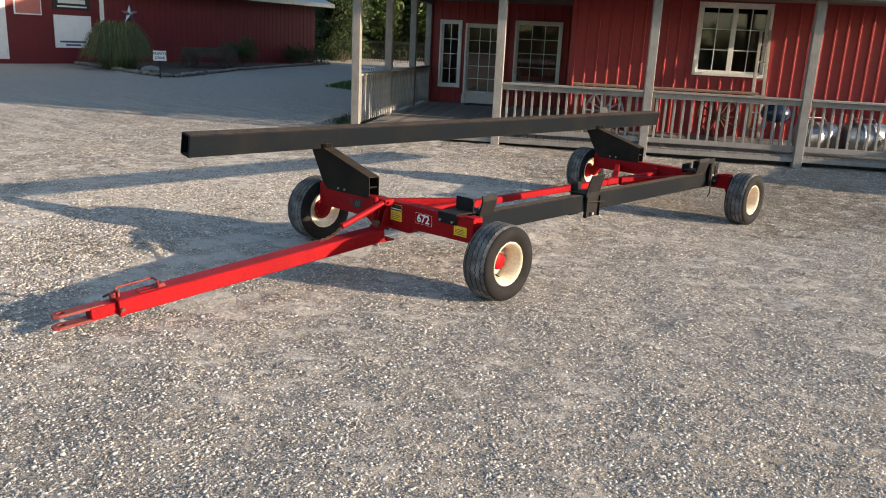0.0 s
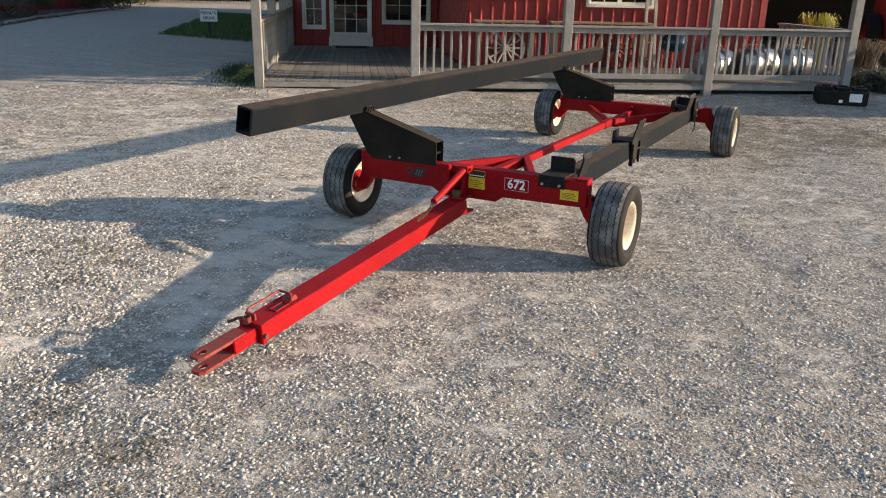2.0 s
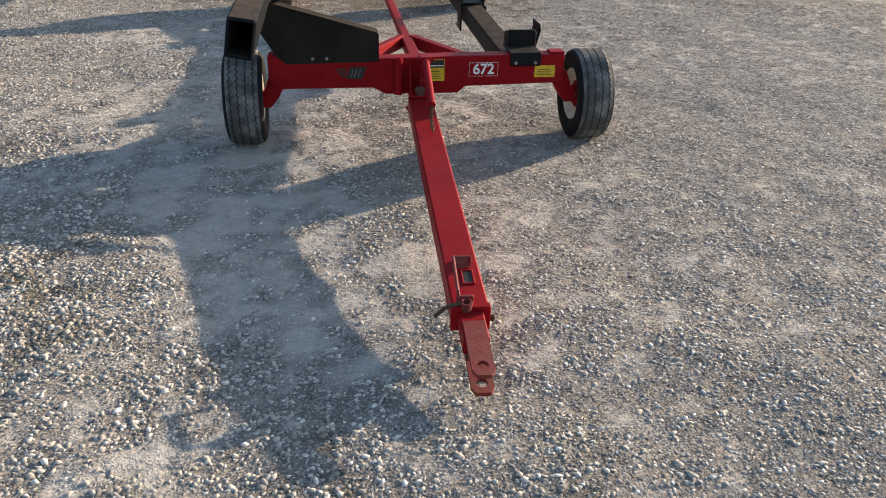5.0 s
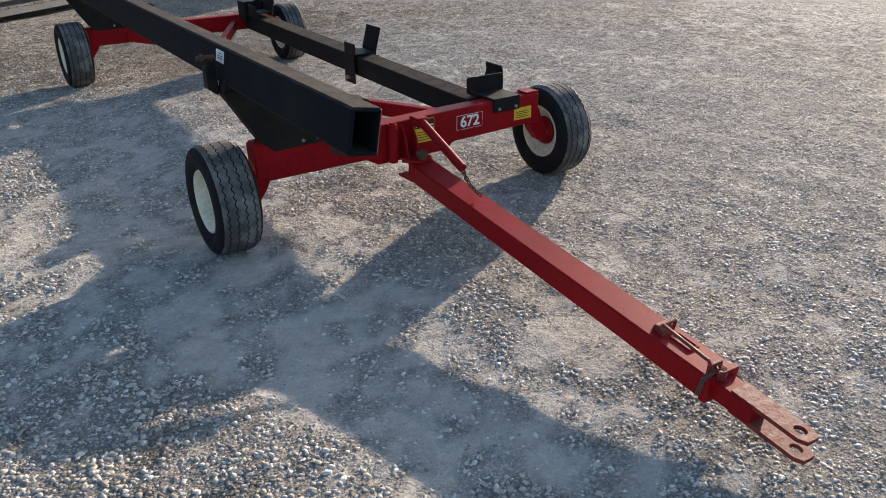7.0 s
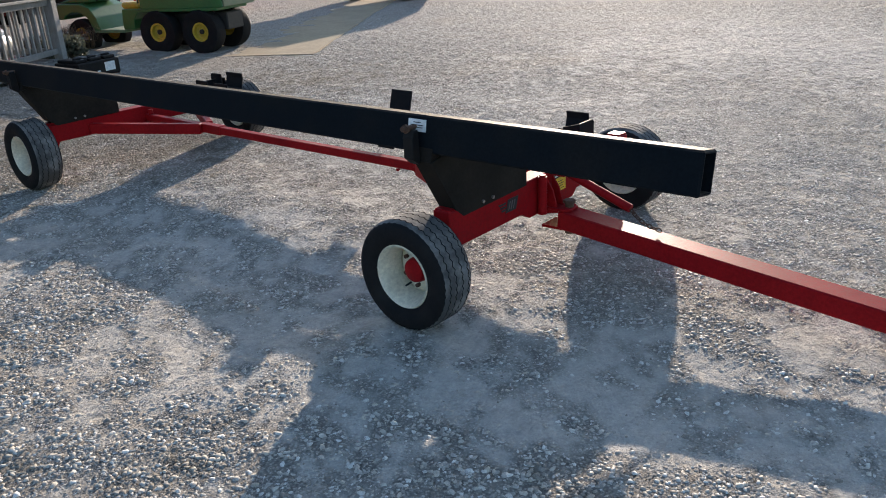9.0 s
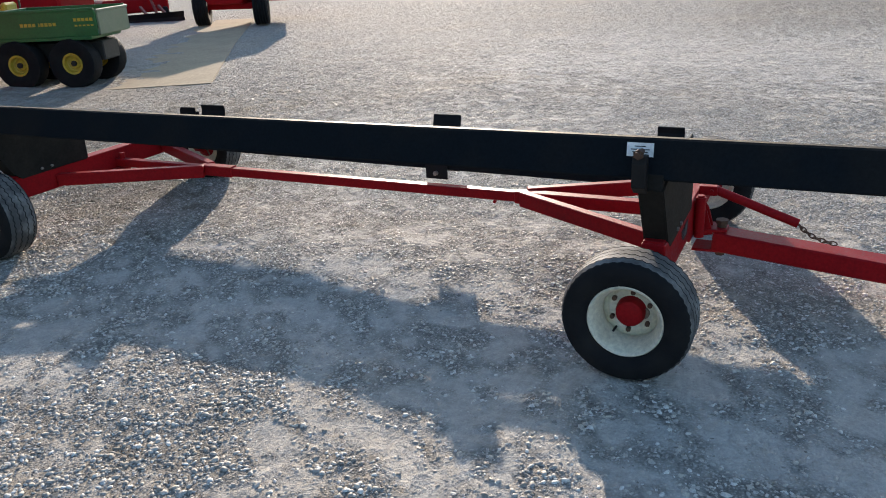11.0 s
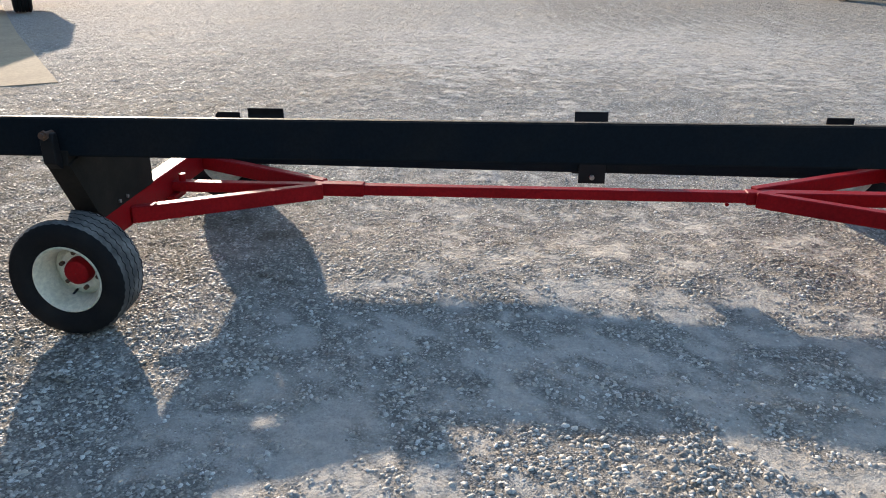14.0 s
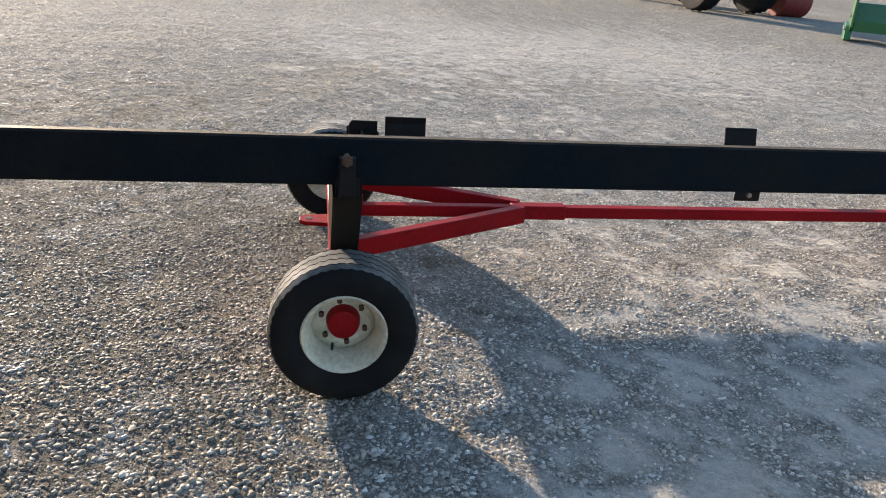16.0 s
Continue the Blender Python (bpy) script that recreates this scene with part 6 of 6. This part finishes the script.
# red grain cart seen from its end: x across it, y towards the yard
cart = thing("grain_cart", "red grain cart on ribbed tyres parked on the pad", "farm cart", (14.95, 15.9, 0.022), 98.0)
for x in (-1.02, 1.02):
    machine_wheel(cart, (x, 0, 0.56), 0.56, 0.44, 0.25, M_redworn, 44, True, 26, 1 if x > 0 else -1, 0.03)
bm = bmesh.new()
box(bm, -0.85, 0.85, -0.09, 0.09, 0.46, 0.64, 0.02)
part("axle", bm, M_red, cart)
bm = bmesh.new()
prism(bm, [(-0.55, 0.62), (0.55, 0.62), (1.30, 1.45), (1.30, 2.25), (-1.30, 2.25), (-1.30, 1.45)], 1, -3.2, 0.35, 0.03)
part("hopper", bm, M_red, cart)
bm = bmesh.new()
for y in (-2.8, -0.2):
    box(bm, -0.6, 0.6, y - 0.06, y + 0.06, 0.50, 0.70, 0.01)
part("frame", bm, M_red, cart)
baler = thing("baler", "red baler standing behind the utility vehicle", "baler", (9.6, 18.2, 0.035), 112)
bm = bmesh.new()
prism(bm, [(-1.5, 0.45), (1.4, 0.45), (1.5, 1.4), (0.9, 2.0), (-1.2, 2.0), (-1.6, 1.3)], 1, -0.9, 0.9, 0.06)
part("body", bm, M_red, baler)
for y in (-1.05, 1.05):
    machine_wheel(baler, (-0.2, y, 0.42), 0.42, 0.26, 0.2, M_ylw, 32, False, 90, 1 if y > 0 else -1, 0.012)

# blade lying behind, with its hitch frame
blade = thing("box_blade", "black steel scraper blade on the pad", "scraper blade", (15.5, 19.45, 0.035), -30.2)
bm = bmesh.new()
prism(bm, [(-0.05, 0.03), (0.10, 0.0), (0.13, 0.15), (0.08, 0.31), (-0.04, 0.33), (0.03, 0.16)], 0, -1.0, 0.85, 0.006)
part("moldboard", bm, M_blackm, blade)
bm = bmesh.new()
bar(bm, (-0.3, 0.1, 0.25), (-0.3, 0.9, 0.5), 0.08, 0.08)
bar(bm, (0.3, 0.1, 0.25), (0.3, 0.9, 0.5), 0.08, 0.08)
bar(bm, (0.0, 0.1, 0.3), (0.0, 0.8, 0.9), 0.07, 0.07)
part("hitch_frame", bm, M_redworn, blade)
red2 = thing("mower_deck", "red implement standing behind the blade", "implement", (16.6, 21.4, 0.035), -30)
bm = bmesh.new()
box(bm, -1.3, 0.9, -0.6, 0.7, 0.28, 0.75, 0.06)
part("housing", bm, M_red, red2)
for x in (-1.1, 0.7):
    machine_wheel(red2, (x, -0.75, 0.22), 0.22, 0.14, 0.1, M_ylw, 24, False, 0, -1, 0.01)

# machines along the far side of the yard
big = thing("harvester", "green harvester on large black tyres across the yard", "harvester", (20.6, -8.1, 0), 100)
for x, y, r, w in ((-1.3, 0, 0.95, 0.6), (1.3, 0, 0.95, 0.6), (-0.9, 3.6, 0.5, 0.35), (0.9, 3.6, 0.5, 0.35)):
    machine_wheel(big, (x * 0.8 if y == 0 else x, -y, r), r, w, r * 0.45, M_ylw, 44, False, 0, 1 if x > 0 else -1, 0.05)
bm = bmesh.new()
prism(bm, [(0.9, 1.1), (1.0, 2.4), (0.4, 3.1), (-4.0, 3.1), (-4.4, 2.4), (-4.2, 1.2)], 0, -0.75, 0.75, 0.06)
part("body", bm, M_green, big)
bm = bmesh.new()
box(bm, -1.0, 1.0, -0.12, 0.12, 0.8, 1.1, 0.02)
box(bm, -0.85, 0.85, -3.72, -3.5, 0.42, 0.62, 0.02)
box(bm, -0.2, 0.2, -3.65, -3.5, 0.6, 1.2)
part("axle", bm, M_green, big)
redm = thing("hay_roller", "red implement roller beside the harvester", "implement", (20.6, -10.3, 0), 95)
bm = bmesh.new()
lathe(bm, [(0.0005, -0.5), (0.48, -0.5), (0.5, -0.47), (0.5, 0.47), (0.48, 0.5), (0.0005, 0.5)], 28, Matrix.Translation((0, 0, 0.5)))
part("drum", bm, M_redworn, redm, smooth=40)
bm = bmesh.new()
box(bm, -0.6, 0.6, -0.7, -0.5, 0.4, 1.2, 0.03)
part("frame", bm, M_red, redm)

head = thing("cutting_platform", "green harvester head resting at the yard edge", "implement", (14.2, -8.5, 0), -33)
bm = bmesh.new()
prism(bm, [(-0.35, 0.35), (-0.35, 1.6), (0.7, 1.75), (0.8, 0.4), (0.5, 0.22), (-0.1, 0.22)], 1, 0.26, 0.32, 0.008)
part("end_panel", bm, M_green, head)
bm = bmesh.new()
prism(bm, [(-0.42, 0.06), (-0.30, 0.02), (0.75, 0.02), (0.95, 0.12), (0.9, 0.34), (0.5, 0.42), (0.0, 0.36), (-0.3, 0.2)], 1, 0.25, 0.42, 0.02)
part("shoe", bm, M_green, head)
bm = bmesh.new()
prism(bm, [(-0.2, 0.25), (-0.2, 0.5), (0.5, 0.9), (0.7, 0.9), (0.7, 0.25)], 1, -5.5, 0.24)
part("trough", bm, M_green, head)
bm = bmesh.new()
for k in range(4):
    rod(bm, (0.1 + 0.12 * k, 0.322, 0.6), (0.1 + 0.12 * k, 0.36, 0.6), 0.04, 10)
rod(bm, (-0.25, 0.435, 0.28), (0.5, 0.435, 0.32), 0.02, 8)
part("drive_parts", bm, M_steel, head)

# open shed behind the porch end; near-black walls stand in for inner shade
shed = thing("shed", "open-fronted machine shed behind the shop, shade in its wall colour", "shed", (6.0, 24.0, 0), 20)
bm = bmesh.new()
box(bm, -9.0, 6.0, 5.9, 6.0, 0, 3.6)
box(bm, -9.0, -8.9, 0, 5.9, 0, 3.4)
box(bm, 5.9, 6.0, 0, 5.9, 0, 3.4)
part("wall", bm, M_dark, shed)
bm = bmesh.new()
prism(bm, [(-0.5, 3.2), (-0.5, 3.35), (6.4, 3.75), (6.4, 3.6)], 0, -9.3, 6.3)
part("roof", bm, M_roof, shed)
# far hedge that closes the view round the yard
rng = np.random.RandomState(77)
ring = []
for a in np.linspace(0, 2 * math.pi, 220, endpoint=False):
    if 0.42 < a < 0.52:
        continue
    rr = 95 + 14 * math.sin(3 * a) + rng.uniform(-6, 6)
    if rr * math.cos(a) > 40 and abs(math.degrees(a) - 27) < 40:
        rr += 60
    for k in range(3):
        ring.append((rr * math.cos(a) + rng.uniform(-3, 3), rr * math.sin(a) + rng.uniform(-3, 3), rng.uniform(0.5, 5.0)))
tagged(quads("tree_line", leaves(rng, ring, 3.5, 26000, 0.7), 4, M_leaf), "distant line of green trees round the farm", "woods", kind="stuff")

# red machine with handrails behind the porch end
press = thing("red_machine", "dull red farm machine with steel handrails and dark wheels", "farm machine", (4.1, 21.0, 0.0), 12)
bm = bmesh.new()
prism(bm, [(-1.1, 0.7), (1.4, 0.7), (1.6, 1.5), (1.2, 2.9), (-0.9, 2.9), (-1.3, 1.4)], 0, -1.5, 1.6, 0.06)
part("body", bm, M_redworn, press)
for x in (-1.15, -0.35, 0.55, 1.2):
    bm = bmesh.new()
    rod(bm, (x, -1.32, 0.25), (x + 0.04, -1.42, 1.9), 0.022, 8)
    part("handrail", bm, M_wheelwood, press)
for zz in (0.55, 0.95, 1.35):
    bm = bmesh.new()
    rod(bm, (-1.15, -1.35, zz), (-0.35, -1.35, zz), 0.018, 8)
    part("rung", bm, M_wheelwood, press)
for x in (-1.75, 1.8):
    machine_wheel(press, (x, 0.2, 0.7), 0.7, 0.4, 0.34, M_redworn, 40, False, 0, 1 if x > 0 else -1, 0.04)
bm = bmesh.new()
box(bm, -1.6, 1.6, 0.1, 0.3, 0.6, 0.8, 0.02)
part("axle", bm, M_redworn, press)
for k, (x, y, h) in enumerate(((2.3, 16.4, 0.9), (3.1, 17.2, 0.8), (2.0, 18.0, 0.7))):
    grass_clump("dry_plant", x, y, "dry brown seed heads and stems", 420, 0.35, h, 0.35, 0.008, M_straw, 80 + k)

# ---- loose stone on the yard ----
def clear_of_pads(x, y):
    s = (x - P1.x) * PN.x + (y - P1.y) * PN.y
    pad = (-(x - 5.80) * 0.576 + (y - 8.83) * 0.817 > -0.05) & (x > 2.5) & (y > 8.8)
    return (s < -0.1) & ~pad | ((s >= -0.1) & (x < -6.9))


scatter_stones("gravel_stones", "loose limestone gravel bedded on the yard", 150000, -6.0, 6.6, -5.8, 7.0, 0.0085, 0.0165, 41, clear_of_pads, (4.8, 5.9, -9), 5)
scatter_stones("gravel_stones", "small limestone chips between the larger gravel", 360000, -6.0, 6.6, -5.8, 7.0, 0.0060, 0.0115, 44, clear_of_pads, (4.9, 6.0, -9), 2)
scatter_stones("gravel_stones", "loose limestone gravel farther out on the yard", 170000, -9.4, 11.0, -9.0, 13.0, 0.010, 0.022, 42, clear_of_pads, (7.0, 11.0, 4.2), 2, 0.42)
scatter_stones("gravel_stones", "thin far gravel on the yard", 220000, -9.4, 24.0, -16.0, 18.0, 0.014, 0.032, 43, clear_of_pads, (13.0, 22.0, 7.0), 3, 0.36)
